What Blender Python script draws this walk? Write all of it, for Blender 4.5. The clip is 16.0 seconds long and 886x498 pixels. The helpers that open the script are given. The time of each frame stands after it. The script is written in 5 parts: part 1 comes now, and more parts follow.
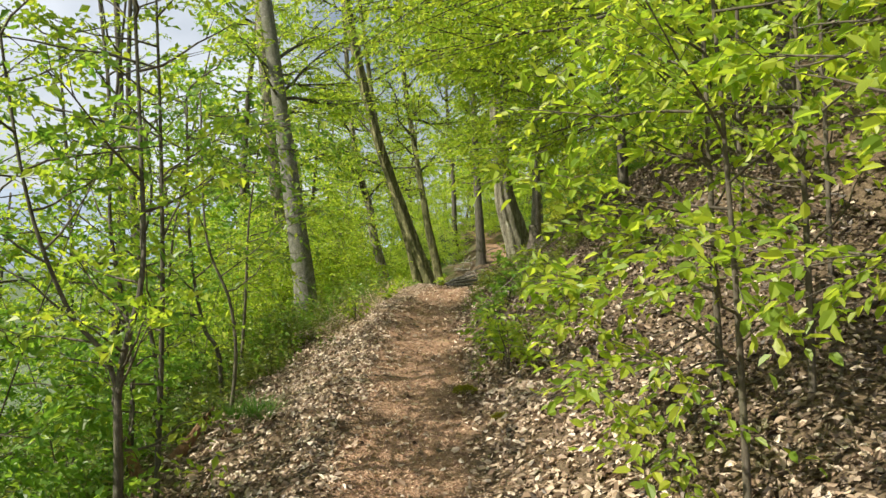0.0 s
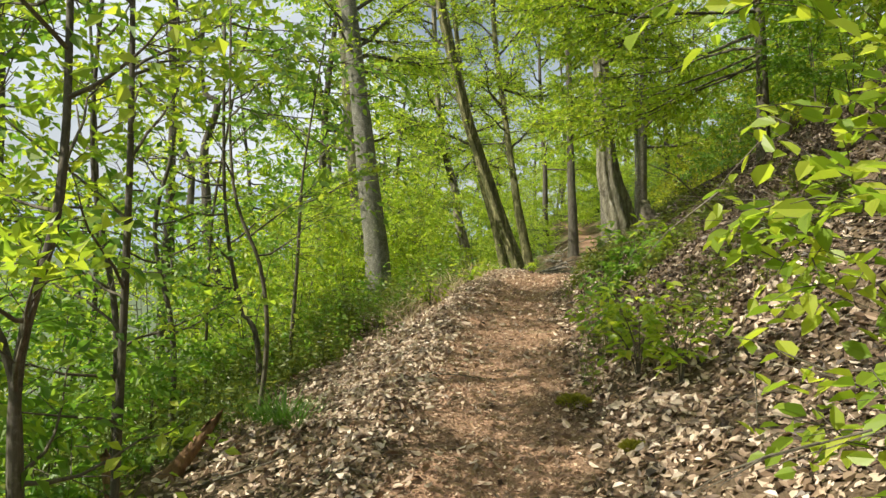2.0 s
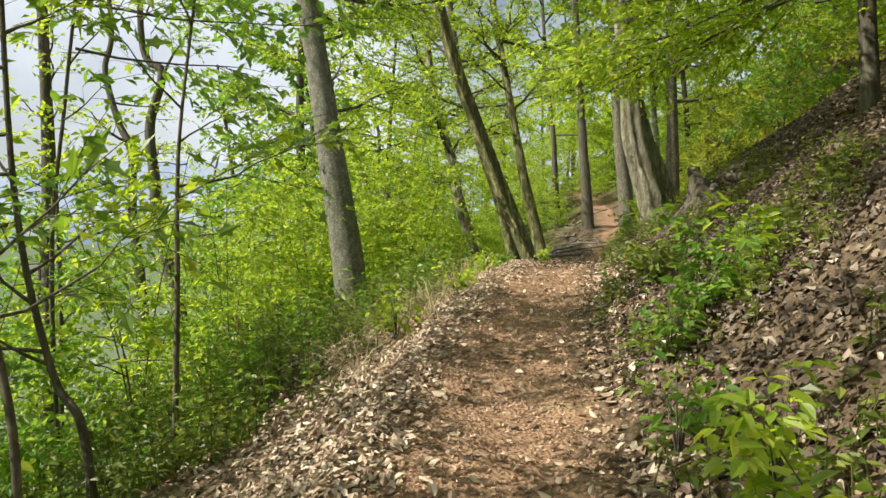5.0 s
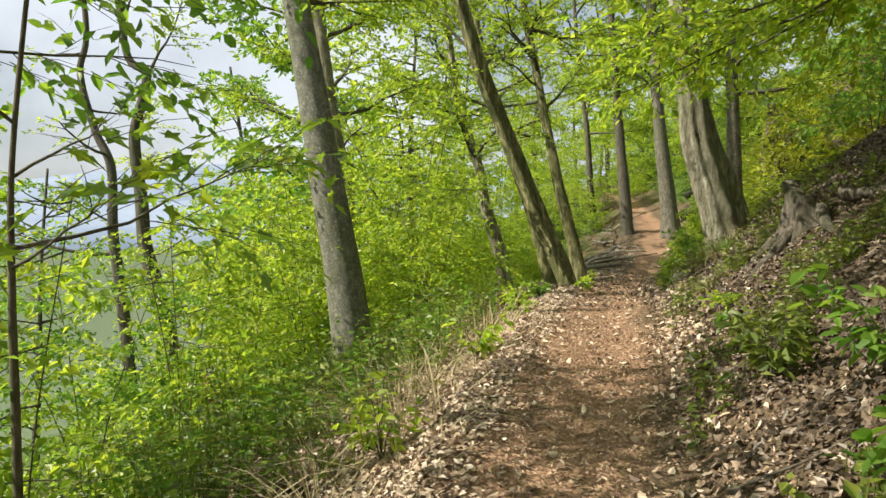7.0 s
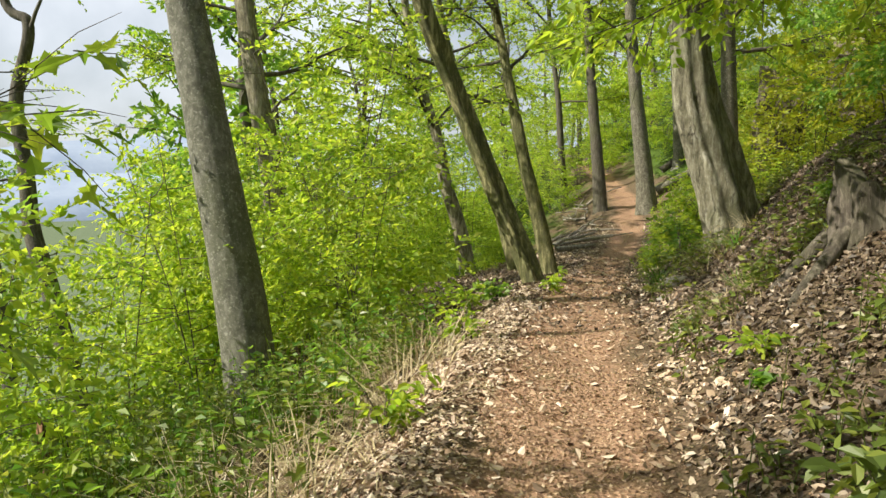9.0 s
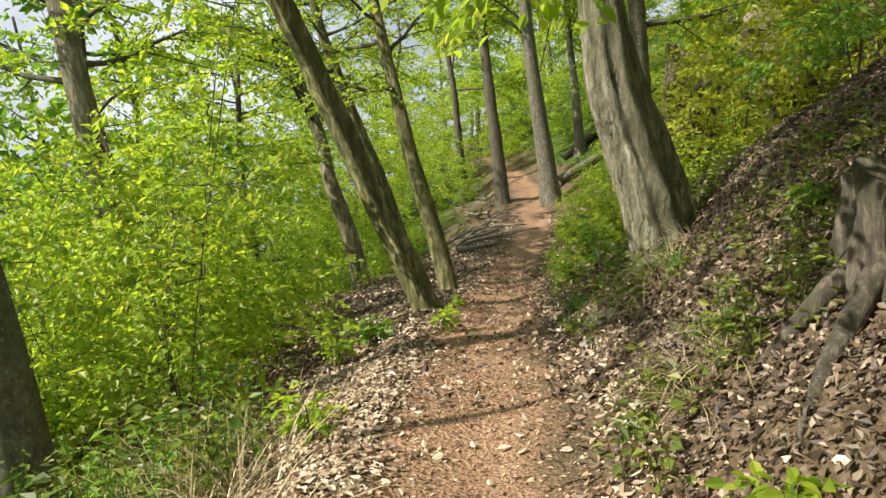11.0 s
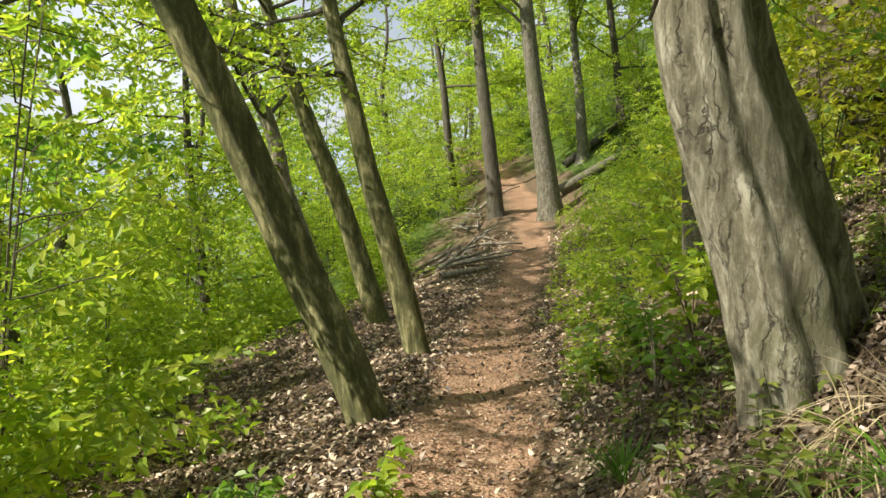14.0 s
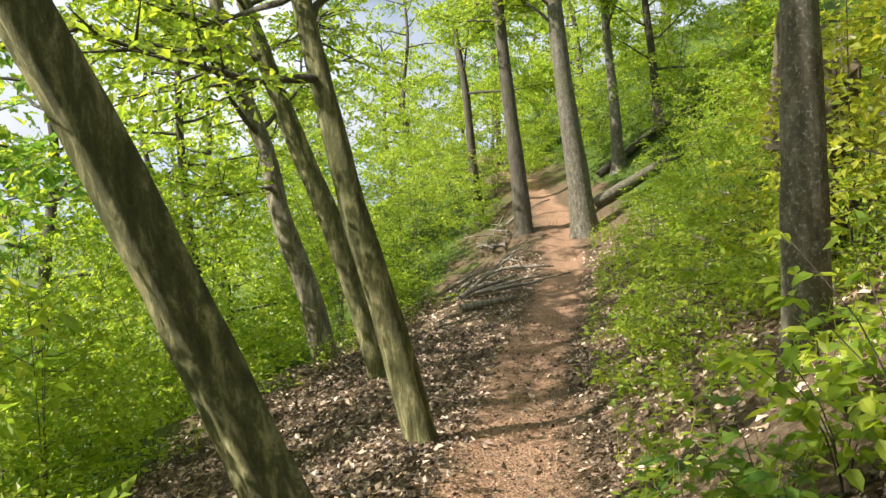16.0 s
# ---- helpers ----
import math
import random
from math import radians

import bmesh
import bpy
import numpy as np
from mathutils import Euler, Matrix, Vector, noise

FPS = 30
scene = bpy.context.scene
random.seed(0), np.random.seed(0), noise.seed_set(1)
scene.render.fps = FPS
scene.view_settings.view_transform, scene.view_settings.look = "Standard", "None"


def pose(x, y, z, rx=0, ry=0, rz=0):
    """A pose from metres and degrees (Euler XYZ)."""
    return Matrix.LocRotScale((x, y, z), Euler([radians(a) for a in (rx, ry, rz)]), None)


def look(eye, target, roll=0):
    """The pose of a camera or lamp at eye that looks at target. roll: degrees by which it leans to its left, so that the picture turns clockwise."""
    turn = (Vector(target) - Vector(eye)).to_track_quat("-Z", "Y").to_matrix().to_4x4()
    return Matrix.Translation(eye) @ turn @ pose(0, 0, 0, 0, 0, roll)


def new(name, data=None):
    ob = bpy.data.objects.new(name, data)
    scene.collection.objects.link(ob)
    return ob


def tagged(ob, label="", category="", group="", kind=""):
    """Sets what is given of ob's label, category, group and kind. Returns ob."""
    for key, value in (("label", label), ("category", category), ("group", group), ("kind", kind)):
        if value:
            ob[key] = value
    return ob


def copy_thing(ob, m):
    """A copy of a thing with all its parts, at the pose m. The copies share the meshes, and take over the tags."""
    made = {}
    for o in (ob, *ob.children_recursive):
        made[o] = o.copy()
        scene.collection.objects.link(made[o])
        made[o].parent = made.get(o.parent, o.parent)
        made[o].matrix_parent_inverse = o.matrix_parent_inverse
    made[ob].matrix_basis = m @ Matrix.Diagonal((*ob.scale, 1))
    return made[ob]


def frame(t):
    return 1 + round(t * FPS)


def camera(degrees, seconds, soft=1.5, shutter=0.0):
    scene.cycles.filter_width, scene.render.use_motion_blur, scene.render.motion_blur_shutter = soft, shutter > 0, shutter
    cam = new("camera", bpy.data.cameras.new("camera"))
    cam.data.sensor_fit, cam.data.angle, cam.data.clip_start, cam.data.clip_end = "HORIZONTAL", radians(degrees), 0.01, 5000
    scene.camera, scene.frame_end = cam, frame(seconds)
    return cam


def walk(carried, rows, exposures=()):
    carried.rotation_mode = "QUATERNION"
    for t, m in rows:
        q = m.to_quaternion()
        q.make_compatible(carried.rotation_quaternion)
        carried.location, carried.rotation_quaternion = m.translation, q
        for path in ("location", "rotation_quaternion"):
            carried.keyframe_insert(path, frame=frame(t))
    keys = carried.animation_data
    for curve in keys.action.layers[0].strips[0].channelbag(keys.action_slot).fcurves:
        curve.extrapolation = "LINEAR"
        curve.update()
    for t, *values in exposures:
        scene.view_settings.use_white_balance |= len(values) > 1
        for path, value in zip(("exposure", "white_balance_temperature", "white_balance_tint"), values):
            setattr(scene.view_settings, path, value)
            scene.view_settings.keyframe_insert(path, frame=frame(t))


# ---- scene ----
cam = camera(60.0, 16.0)
PATH = [
    (0, (0.251, -0.038, 1.472), (0.186, 1.961, 1.469), 0.4),
    (0.5, (0.257, 0.388, 1.415), (0.173, 2.386, 1.415), 1.3),
    (1, (0.155, 0.843, 1.278), (-0.032, 2.834, 1.273), 1.4),
    (1.5, (0.127, 1.381, 1.236), (-0.119, 3.366, 1.222), 1.6),
    (2, (0.094, 1.955, 1.177), (-0.196, 3.934, 1.157), 1.7),
    (2.5, (0.093, 2.513, 1.194), (-0.199, 4.491, 1.148), 1.3),
    (3, (0.1, 3.058, 1.22), (-0.194, 5.035, 1.149), 0.6),
    (3.5, (0.076, 3.5, 1.271), (-0.235, 5.474, 1.188), 0.2),
    (4, (0.074, 4.074, 1.283), (-0.24, 6.047, 1.194), -0.2),
    (4.2, (0.061, 4.263, 1.302), (-0.25, 6.237, 1.213), -0.4),
    (6.3, (-0.128, 6.285, 1.605), (-0.466, 8.254, 1.509), -1.4),
    (6.5, (-0.143, 6.525, 1.642), (-0.486, 8.493, 1.551), -1.7),
    (7, (-0.205, 7.028, 1.7), (-0.6, 8.986, 1.607), -1.6),
    (7.5, (-0.211, 7.545, 1.736), (-0.622, 9.5, 1.626), -1.4),
    (8, (-0.216, 8.089, 1.77), (-0.625, 10.041, 1.622), -1.2),
    (8.5, (-0.247, 8.658, 1.803), (-0.653, 10.611, 1.65), -1.0),
    (9, (-0.199, 9.174, 1.824), (-0.524, 11.14, 1.653), -1.6),
    (9.5, (-0.192, 9.631, 1.862), (-0.415, 11.61, 1.675), -3.2),
    (10, (-0.162, 10.102, 1.933), (-0.292, 12.088, 1.732), -4.3),
    (10.2, (-0.103, 10.309, 1.939), (-0.208, 12.296, 1.734), -4.7),
    (12.3, (-0.071, 12.282, 2.192), (-0.142, 14.27, 1.988), -3.0),
    (12.5, (-0.059, 12.496, 2.237), (-0.131, 14.484, 2.033), -3.2),
    (13, (-0.007, 13.064, 2.239), (-0.081, 15.052, 2.037), -3.2),
    (13.5, (0.039, 13.589, 2.208), (-0.032, 15.578, 2.005), -3.2),
    (14, (0.085, 14.142, 2.132), (0.015, 16.13, 1.927), -2.9),
    (14.5, (0.149, 14.648, 2.113), (0.081, 16.634, 1.882), -2.6),
    (15, (0.229, 15.083, 2.18), (0.134, 17.062, 1.912), -3.8),
    (15.5, (0.244, 15.599, 2.261), (0.143, 17.58, 2.004), -3.7),
    (16, (0.217, 16.032, 2.314), (0.069, 18.018, 2.131), -3.9),
]
walk(cam, [(t, look(e, g, r)) for t, e, g, r in PATH], [(0, 0.58, 6900, 6), (6, 0.62, 6900, 6), (10, 0.66, 6900, 6), (12.5, 0.68, 6900, 7), (14.5, 0.83, 6900, 8), (16, 0.95, 6700, 12)])

# ---- sky and sun ----
SUN = Vector((-0.68, -0.31, 0.67)).normalized()


def make_world():
    world = bpy.data.worlds.new("sky")
    world.use_nodes = True
    scene.world = world
    nt = world.node_tree
    nt.nodes.clear()
    out = nt.nodes.new("ShaderNodeOutputWorld")
    back = nt.nodes.new("ShaderNodeBackground")
    sky = nt.nodes.new("ShaderNodeTexSky")
    sky.sky_type = "NISHITA"
    sky.sun_disc = False
    sky.sun_elevation = math.asin(SUN.z)
    sky.sun_rotation = math.atan2(SUN.x, SUN.y)
    sky.dust_density = 3.0
    # thin white cloud over the blue
    geo = nt.nodes.new("ShaderNodeTexCoord")
    noi = nt.nodes.new("ShaderNodeTexNoise")
    noi.inputs["Scale"].default_value = 3.2
    noi.inputs["Detail"].default_value = 7.0
    ramp = nt.nodes.new("ShaderNodeMapRange")
    ramp.inputs["From Min"].default_value = 0.36
    ramp.inputs["From Max"].default_value = 0.62
    ramp.inputs["To Min"].default_value = 0.15
    ramp.inputs["To Max"].default_value = 0.8
    mix = nt.nodes.new("ShaderNodeMixRGB")
    mix.inputs["Color2"].default_value = (9.4, 10.0, 11.6, 1)
    nt.links.new(geo.outputs["Generated"], noi.inputs["Vector"])
    nt.links.new(noi.outputs["Fac"], ramp.inputs["Value"])
    nt.links.new(ramp.outputs["Result"], mix.inputs["Fac"])
    nt.links.new(sky.outputs["Color"], mix.inputs["Color1"])
    nt.links.new(mix.outputs["Color"], back.inputs["Color"])
    back.inputs["Strength"].default_value = 0.07
    nt.links.new(back.outputs["Background"], out.inputs["Surface"])


make_world()
sun_data = bpy.data.lights.new("sun", "SUN")
sun_data.energy = 5.0
sun_data.angle = radians(0.55)
sun_data.color = (1.0, 0.94, 0.84)
sun_ob = new("sun", sun_data)
sun_ob.matrix_world = look(SUN * 60, (0, 0, 0))


# ---- materials ----
def mat_base(name):
    m = bpy.data.materials.new(name)
    m.use_nodes = True
    nt = m.node_tree
    bsdf = nt.nodes["Principled BSDF"]
    return m, nt, bsdf, nt.nodes["Material Output"]


def node(nt, kind, **values):
    n = nt.nodes.new(kind)
    for k, v in values.items():
        n.inputs[k].default_value = v
    return n


def ramp_of(nt, source, stops):
    r = nt.nodes.new("ShaderNodeValToRGB")
    while len(r.color_ramp.elements) < len(stops):
        r.color_ramp.elements.new(0.5)
    for e, (p, c) in zip(r.color_ramp.elements, stops):
        e.position, e.color = p, (*c, 1)
    nt.links.new(source, r.inputs["Fac"])
    return r


def leaf_material(name, stops, glow, gloss=0.42, share=0.45):
    """Thin leaves: reflecting and letting light through."""
    m, nt, bsdf, out = mat_base(name)
    geo = nt.nodes.new("ShaderNodeNewGeometry")
    tint = ramp_of(nt, geo.outputs["Random Per Island"], stops)
    coord = nt.nodes.new("ShaderNodeTexCoord")
    noi = node(nt, "ShaderNodeTexNoise", Scale=0.9, Detail=2.0)
    nt.links.new(coord.outputs["Object"], noi.inputs["Vector"])
    hsv = nt.nodes.new("ShaderNodeHueSaturation")
    span = nt.nodes.new("ShaderNodeMapRange")
    span.inputs["To Min"].default_value, span.inputs["To Max"].default_value = 0.75, 1.25
    nt.links.new(noi.outputs["Fac"], span.inputs["Value"])
    nt.links.new(span.outputs["Result"], hsv.inputs["Value"])
    nt.links.new(tint.outputs["Color"], hsv.inputs["Color"])
    nt.links.new(hsv.outputs["Color"], bsdf.inputs["Base Color"])
    bsdf.inputs["Roughness"].default_value = gloss
    bsdf.inputs["Specular IOR Level"].default_value = 0.5
    trans = nt.nodes.new("ShaderNodeBsdfTranslucent")
    mul = nt.nodes.new("ShaderNodeMixRGB")
    mul.blend_type = "MULTIPLY"
    mul.inputs["Fac"].default_value = 1.0
    mul.inputs["Color2"].default_value = (*glow, 1)
    nt.links.new(hsv.outputs["Color"], mul.inputs["Color1"])
    nt.links.new(mul.outputs["Color"], trans.inputs["Color"])
    mix = nt.nodes.new("ShaderNodeMixShader")
    mix.inputs["Fac"].default_value = share
    nt.links.new(bsdf.outputs["BSDF"], mix.inputs[1])
    nt.links.new(trans.outputs["BSDF"], mix.inputs[2])
    nt.links.new(mix.outputs["Shader"], out.inputs["Surface"])
    return m


def bark_material(name, dark, mid, light, stretch=6.0, scale=7.0, bump=0.5, moss=0.3, spots=0.2, cracks=0.0):
    m, nt, bsdf, out = mat_base(name)
    coord = nt.nodes.new("ShaderNodeTexCoord")
    mp = nt.nodes.new("ShaderNodeMapping")
    mp.inputs["Scale"].default_value = (scale, scale, scale / stretch)
    nt.links.new(coord.outputs["Object"], mp.inputs["Vector"])
    n1 = node(nt, "ShaderNodeTexNoise", Scale=1.6, Detail=10.0, Roughness=0.75, Distortion=0.35)
    nt.links.new(mp.outputs["Vector"], n1.inputs["Vector"])
    col = ramp_of(nt, n1.outputs["Fac"], [(0.36, dark), (0.5, mid), (0.63, light)])
    n2 = node(nt, "ShaderNodeTexNoise", Scale=1.7, Detail=5.0)
    nt.links.new(coord.outputs["Object"], n2.inputs["Vector"])
    g = nt.nodes.new("ShaderNodeMapRange")
    g.inputs["From Min"].default_value, g.inputs["From Max"].default_value = 0.48, 0.7
    g.inputs["To Max"].default_value = moss
    nt.links.new(n2.outputs["Fac"], g.inputs["Value"])
    mx = nt.nodes.new("ShaderNodeMixRGB")
    mx.inputs["Color2"].default_value = (0.07, 0.085, 0.022, 1)
    nt.links.new(g.outputs["Result"], mx.inputs["Fac"])
    nt.links.new(col.outputs["Color"], mx.inputs["Color1"])
    # pale lichen spots
    n3 = node(nt, "ShaderNodeTexNoise", Scale=38.0, Detail=4.0, Roughness=0.7)
    nt.links.new(coord.outputs["Object"], n3.inputs["Vector"])
    l = nt.nodes.new("ShaderNodeMapRange")
    l.inputs["From Min"].default_value, l.inputs["From Max"].default_value = 0.55, 0.66
    l.inputs["To Max"].default_value = spots
    nt.links.new(n3.outputs["Fac"], l.inputs["Value"])
    mx2 = nt.nodes.new("ShaderNodeMixRGB")
    mx2.inputs["Color2"].default_value = (0.42, 0.42, 0.36, 1)
    nt.links.new(l.outputs["Result"], mx2.inputs["Fac"])
    nt.links.new(mx.outputs["Color"], mx2.inputs["Color1"])
    bsdf.inputs["Roughness"].default_value = 0.85
    bp = node(nt, "ShaderNodeBump", Strength=bump, Distance=0.03)
    last, height = mx2, n1.outputs["Fac"]
    if cracks:
        # long torn cracks running up the stem
        mp2 = nt.nodes.new("ShaderNodeMapping")
        mp2.inputs["Scale"].default_value = (1.0, 1.0, 0.10)
        nt.links.new(coord.outputs["Object"], mp2.inputs["Vector"])
        warp = nt.nodes.new("ShaderNodeMixRGB")
        warp.blend_type = "ADD"
        warp.inputs["Fac"].default_value = 0.09
        n4 = node(nt, "ShaderNodeTexNoise", Scale=9.0, Detail=6.0, Roughness=0.65)
        nt.links.new(coord.outputs["Object"], n4.inputs["Vector"])
        nt.links.new(mp2.outputs["Vector"], warp.inputs["Color1"])
        nt.links.new(n4.outputs["Color"], warp.inputs["Color2"])
        vor = node(nt, "ShaderNodeTexVoronoi", Scale=12.0)
        vor.feature = "DISTANCE_TO_EDGE"
        nt.links.new(warp.outputs["Color"], vor.inputs["Vector"])
        cr = nt.nodes.new("ShaderNodeMapRange")
        cr.inputs["From Min"].default_value, cr.inputs["From Max"].default_value = 0.0, 0.05
        cr.inputs["To Min"].default_value, cr.inputs["To Max"].default_value = cracks, 0.0
        nt.links.new(vor.outputs["Distance"], cr.inputs["Value"])
        # only here and there has the bark torn
        gate = nt.nodes.new("ShaderNodeMapRange")
        gate.inputs["From Min"].default_value, gate.inputs["From Max"].default_value = 0.47, 0.60
        n5 = node(nt, "ShaderNodeTexNoise", Scale=4.0, Detail=5.0)
        nt.links.new(coord.outputs["Object"], n5.inputs["Vector"])
        nt.links.new(n5.outputs["Fac"], gate.inputs["Value"])
        torn = nt.nodes.new("ShaderNodeMath")
        torn.operation = "MULTIPLY"
        nt.links.new(cr.outputs["Result"], torn.inputs[0])
        nt.links.new(gate.outputs["Result"], torn.inputs[1])
        last = nt.nodes.new("ShaderNodeMixRGB")
        last.inputs["Color2"].default_value = (0.05, 0.042, 0.028, 1)
        nt.links.new(torn.outputs["Value"], last.inputs["Fac"])
        nt.links.new(mx2.outputs["Color"], last.inputs["Color1"])
        deep = nt.nodes.new("ShaderNodeMath")
        deep.operation = "MULTIPLY_ADD"
        deep.inputs[1].default_value = -0.6
        nt.links.new(torn.outputs["Value"], deep.inputs[0])
        nt.links.new(n1.outputs["Fac"], deep.inputs[2])
        height = deep.outputs["Value"]
    nt.links.new(last.outputs["Color"], bsdf.inputs["Base Color"])
    nt.links.new(height, bp.inputs["Height"])
    nt.links.new(bp.outputs["Normal"], bsdf.inputs["Normal"])
    return m


def plain_material(name, stops, scale=12.0, rough=0.85, bump=0.3):
    m, nt, bsdf, out = mat_base(name)
    coord = nt.nodes.new("ShaderNodeTexCoord")
    n1 = node(nt, "ShaderNodeTexNoise", Scale=scale, Detail=7.0, Roughness=0.65)
    nt.links.new(coord.outputs["Object"], n1.inputs["Vector"])
    col = ramp_of(nt, n1.outputs["Fac"], stops)
    nt.links.new(col.outputs["Color"], bsdf.inputs["Base Color"])
    bsdf.inputs["Roughness"].default_value = rough
    bp = node(nt, "ShaderNodeBump", Strength=bump, Distance=0.03)
    nt.links.new(n1.outputs["Fac"], bp.inputs["Height"])
    nt.links.new(bp.outputs["Normal"], bsdf.inputs["Normal"])
    return m


def ground_material():
    """Forest floor: trodden reddish earth on the trail, leaf mould beside it, green far off, haze-tinted in the valley.
    """
    m, nt, bsdf, out = mat_base("forest_floor")
    coord = nt.nodes.new("ShaderNodeTexCoord")
    n1 = node(nt, "ShaderNodeTexNoise", Scale=26.0, Detail=8.0, Roughness=0.7)
    n2 = node(nt, "ShaderNodeTexNoise", Scale=1.3, Detail=5.0, Roughness=0.6)
    vor = node(nt, "ShaderNodeTexVoronoi", Scale=42.0)
    for n in (n1, n2, vor):
        nt.links.new(coord.outputs["Object"], n.inputs["Vector"])
    earth = ramp_of(nt, n1.outputs["Fac"], [(0.25, (0.16, 0.09, 0.058)), (0.5, (0.33, 0.205, 0.135)), (0.75, (0.46, 0.315, 0.22))])
    mould = ramp_of(nt, n1.outputs["Fac"], [(0.25, (0.055, 0.04, 0.026)), (0.5, (0.13, 0.094, 0.061)), (0.75, (0.26, 0.20, 0.138))])
    green = ramp_of(nt, n1.outputs["Fac"], [(0.3, (0.035, 0.06, 0.012)), (0.7, (0.10, 0.16, 0.03))])
    # valley floor: green with distance haze mixed into the colour
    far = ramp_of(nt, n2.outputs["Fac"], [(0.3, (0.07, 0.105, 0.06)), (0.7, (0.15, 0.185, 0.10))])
    last = None
    prev = mould
    for layer, colour in (("trail", earth), ("green", green), ("far", far)):
        at = nt.nodes.new("ShaderNodeAttribute")
        at.attribute_name = layer
        add = nt.nodes.new("ShaderNodeMath")
        add.operation = "ADD"
        sub = nt.nodes.new("ShaderNodeMath")
        sub.operation = "MULTIPLY_ADD"
        sub.inputs[1].default_value, sub.inputs[2].default_value = 1.7, -0.85
        nt.links.new(n2.outputs["Fac"], sub.inputs[0])
        nt.links.new(at.outputs["Fac"], add.inputs[0])
        nt.links.new(sub.outputs["Value"], add.inputs[1])
        st = nt.nodes.new("ShaderNodeMapRange")
        st.inputs["From Min"].default_value, st.inputs["From Max"].default_value = 0.3, 0.7
        nt.links.new(add.outputs["Value"], st.inputs["Value"])
        mx = nt.nodes.new("ShaderNodeMixRGB")
        nt.links.new(st.outputs["Result"], mx.inputs["Fac"])
        nt.links.new(prev.outputs["Color"], mx.inputs["Color1"])
        nt.links.new(colour.outputs["Color"], mx.inputs["Color2"])
        prev = mx
    nt.links.new(prev.outputs["Color"], bsdf.inputs["Base Color"])
    bsdf.inputs["Roughness"].default_value = 0.95
    bsdf.inputs["Specular IOR Level"].default_value = 0.15
    bp = node(nt, "ShaderNodeBump", Strength=0.7, Distance=0.03)
    addh = nt.nodes.new("ShaderNodeMath")
    addh.operation = "ADD"
    nt.links.new(n1.outputs["Fac"], addh.inputs[0])
    nt.links.new(vor.outputs["Distance"], addh.inputs[1])
    nt.links.new(addh.outputs["Value"], bp.inputs["Height"])
    nt.links.new(bp.outputs["Normal"], bsdf.inputs["Normal"])
    return m


LEAF_SPRING = leaf_material("young_beech_leaf", [(0.0, (0.17, 0.28, 0.038)), (0.5, (0.275, 0.38, 0.048)), (1.0, (0.43, 0.485, 0.072))], (1.65, 1.62, 0.95), share=0.58)
LEAF_GREEN = leaf_material("green_leaf", [(0.0, (0.092, 0.20, 0.036)), (0.5, (0.155, 0.275, 0.044)), (1.0, (0.26, 0.36, 0.062))], (1.62, 1.62, 0.95), share=0.55)
LEAF_MAPLE = leaf_material("maple_leaf", [(0.0, (0.085, 0.165, 0.03)), (0.6, (0.15, 0.25, 0.036)), (1.0, (0.30, 0.37, 0.05))], (1.7, 1.6, 0.9), share=0.5)
LEAF_HERB = leaf_material("herb_leaf", [(0.0, (0.08, 0.12, 0.03)), (0.5, (0.14, 0.195, 0.038)), (1.0, (0.25, 0.285, 0.055))], (1.6, 1.45, 0.9), share=0.42)
# Brown dead leaves, darkened further: the bank's shade is in this colour.
LEAF_BROWN_SHADED = leaf_material("shade_brown_leaf", [(0.0, (0.035, 0.024, 0.016)), (0.5, (0.095, 0.066, 0.044)), (0.8, (0.17, 0.122, 0.084)), (1.0, (0.36, 0.29, 0.225))], (0.8, 0.65, 0.5), gloss=0.5, share=0.1)
LEAF_YELLOW = leaf_material("yellowish_leaf", [(0.0, (0.22, 0.29, 0.04)), (0.5, (0.33, 0.385, 0.05)), (1.0, (0.47, 0.47, 0.075))], (1.6, 1.5, 0.8), share=0.58)
LEAF_DEAD = leaf_material("dead_leaf", [(0.0, (0.14, 0.088, 0.056)), (0.3, (0.30, 0.21, 0.145)), (0.65, (0.51, 0.395, 0.29)), (1.0, (0.76, 0.645, 0.53))], (0.8, 0.65, 0.5), gloss=0.5, share=0.12)
LEAF_TROD = leaf_material("trodden_leaf", [(0.0, (0.15, 0.083, 0.05)), (0.5, (0.36, 0.235, 0.15)), (1.0, (0.60, 0.45, 0.32))], (0.8, 0.6, 0.4), gloss=0.6, share=0.08)
STRAW = leaf_material("dry_grass", [(0.0, (0.32, 0.25, 0.14)), (1.0, (0.55, 0.46, 0.30))], (0.9, 0.8, 0.6), share=0.2)
GRASS = leaf_material("grass_blade", [(0.0, (0.06, 0.15, 0.02)), (1.0, (0.13, 0.26, 0.03))], (1.4, 1.5, 0.7), share=0.35)
MOSS = leaf_material("moss_tip", [(0.0, (0.16, 0.17, 0.02)), (1.0, (0.32, 0.30, 0.04))], (1.2, 1.2, 0.6), share=0.3)
BARK_BEECH = bark_material("beech_bark", (0.075, 0.075, 0.056), (0.13, 0.127, 0.10), (0.21, 0.205, 0.17), stretch=1.6, scale=9.0, bump=0.7, moss=0.5, spots=0.55)
BARK_HORN = bark_material("hornbeam_bark", (0.05, 0.042, 0.026), (0.17, 0.15, 0.10), (0.38, 0.35, 0.26), stretch=4.5, scale=8.0, bump=1.0, moss=0.5, spots=0.25)
BARK_TORN = bark_material("torn_hornbeam_bark", (0.07, 0.062, 0.038), (0.20, 0.185, 0.13), (0.45, 0.43, 0.35), stretch=4.0, scale=9.0, bump=1.0, moss=0.5, spots=0.25, cracks=0.8)
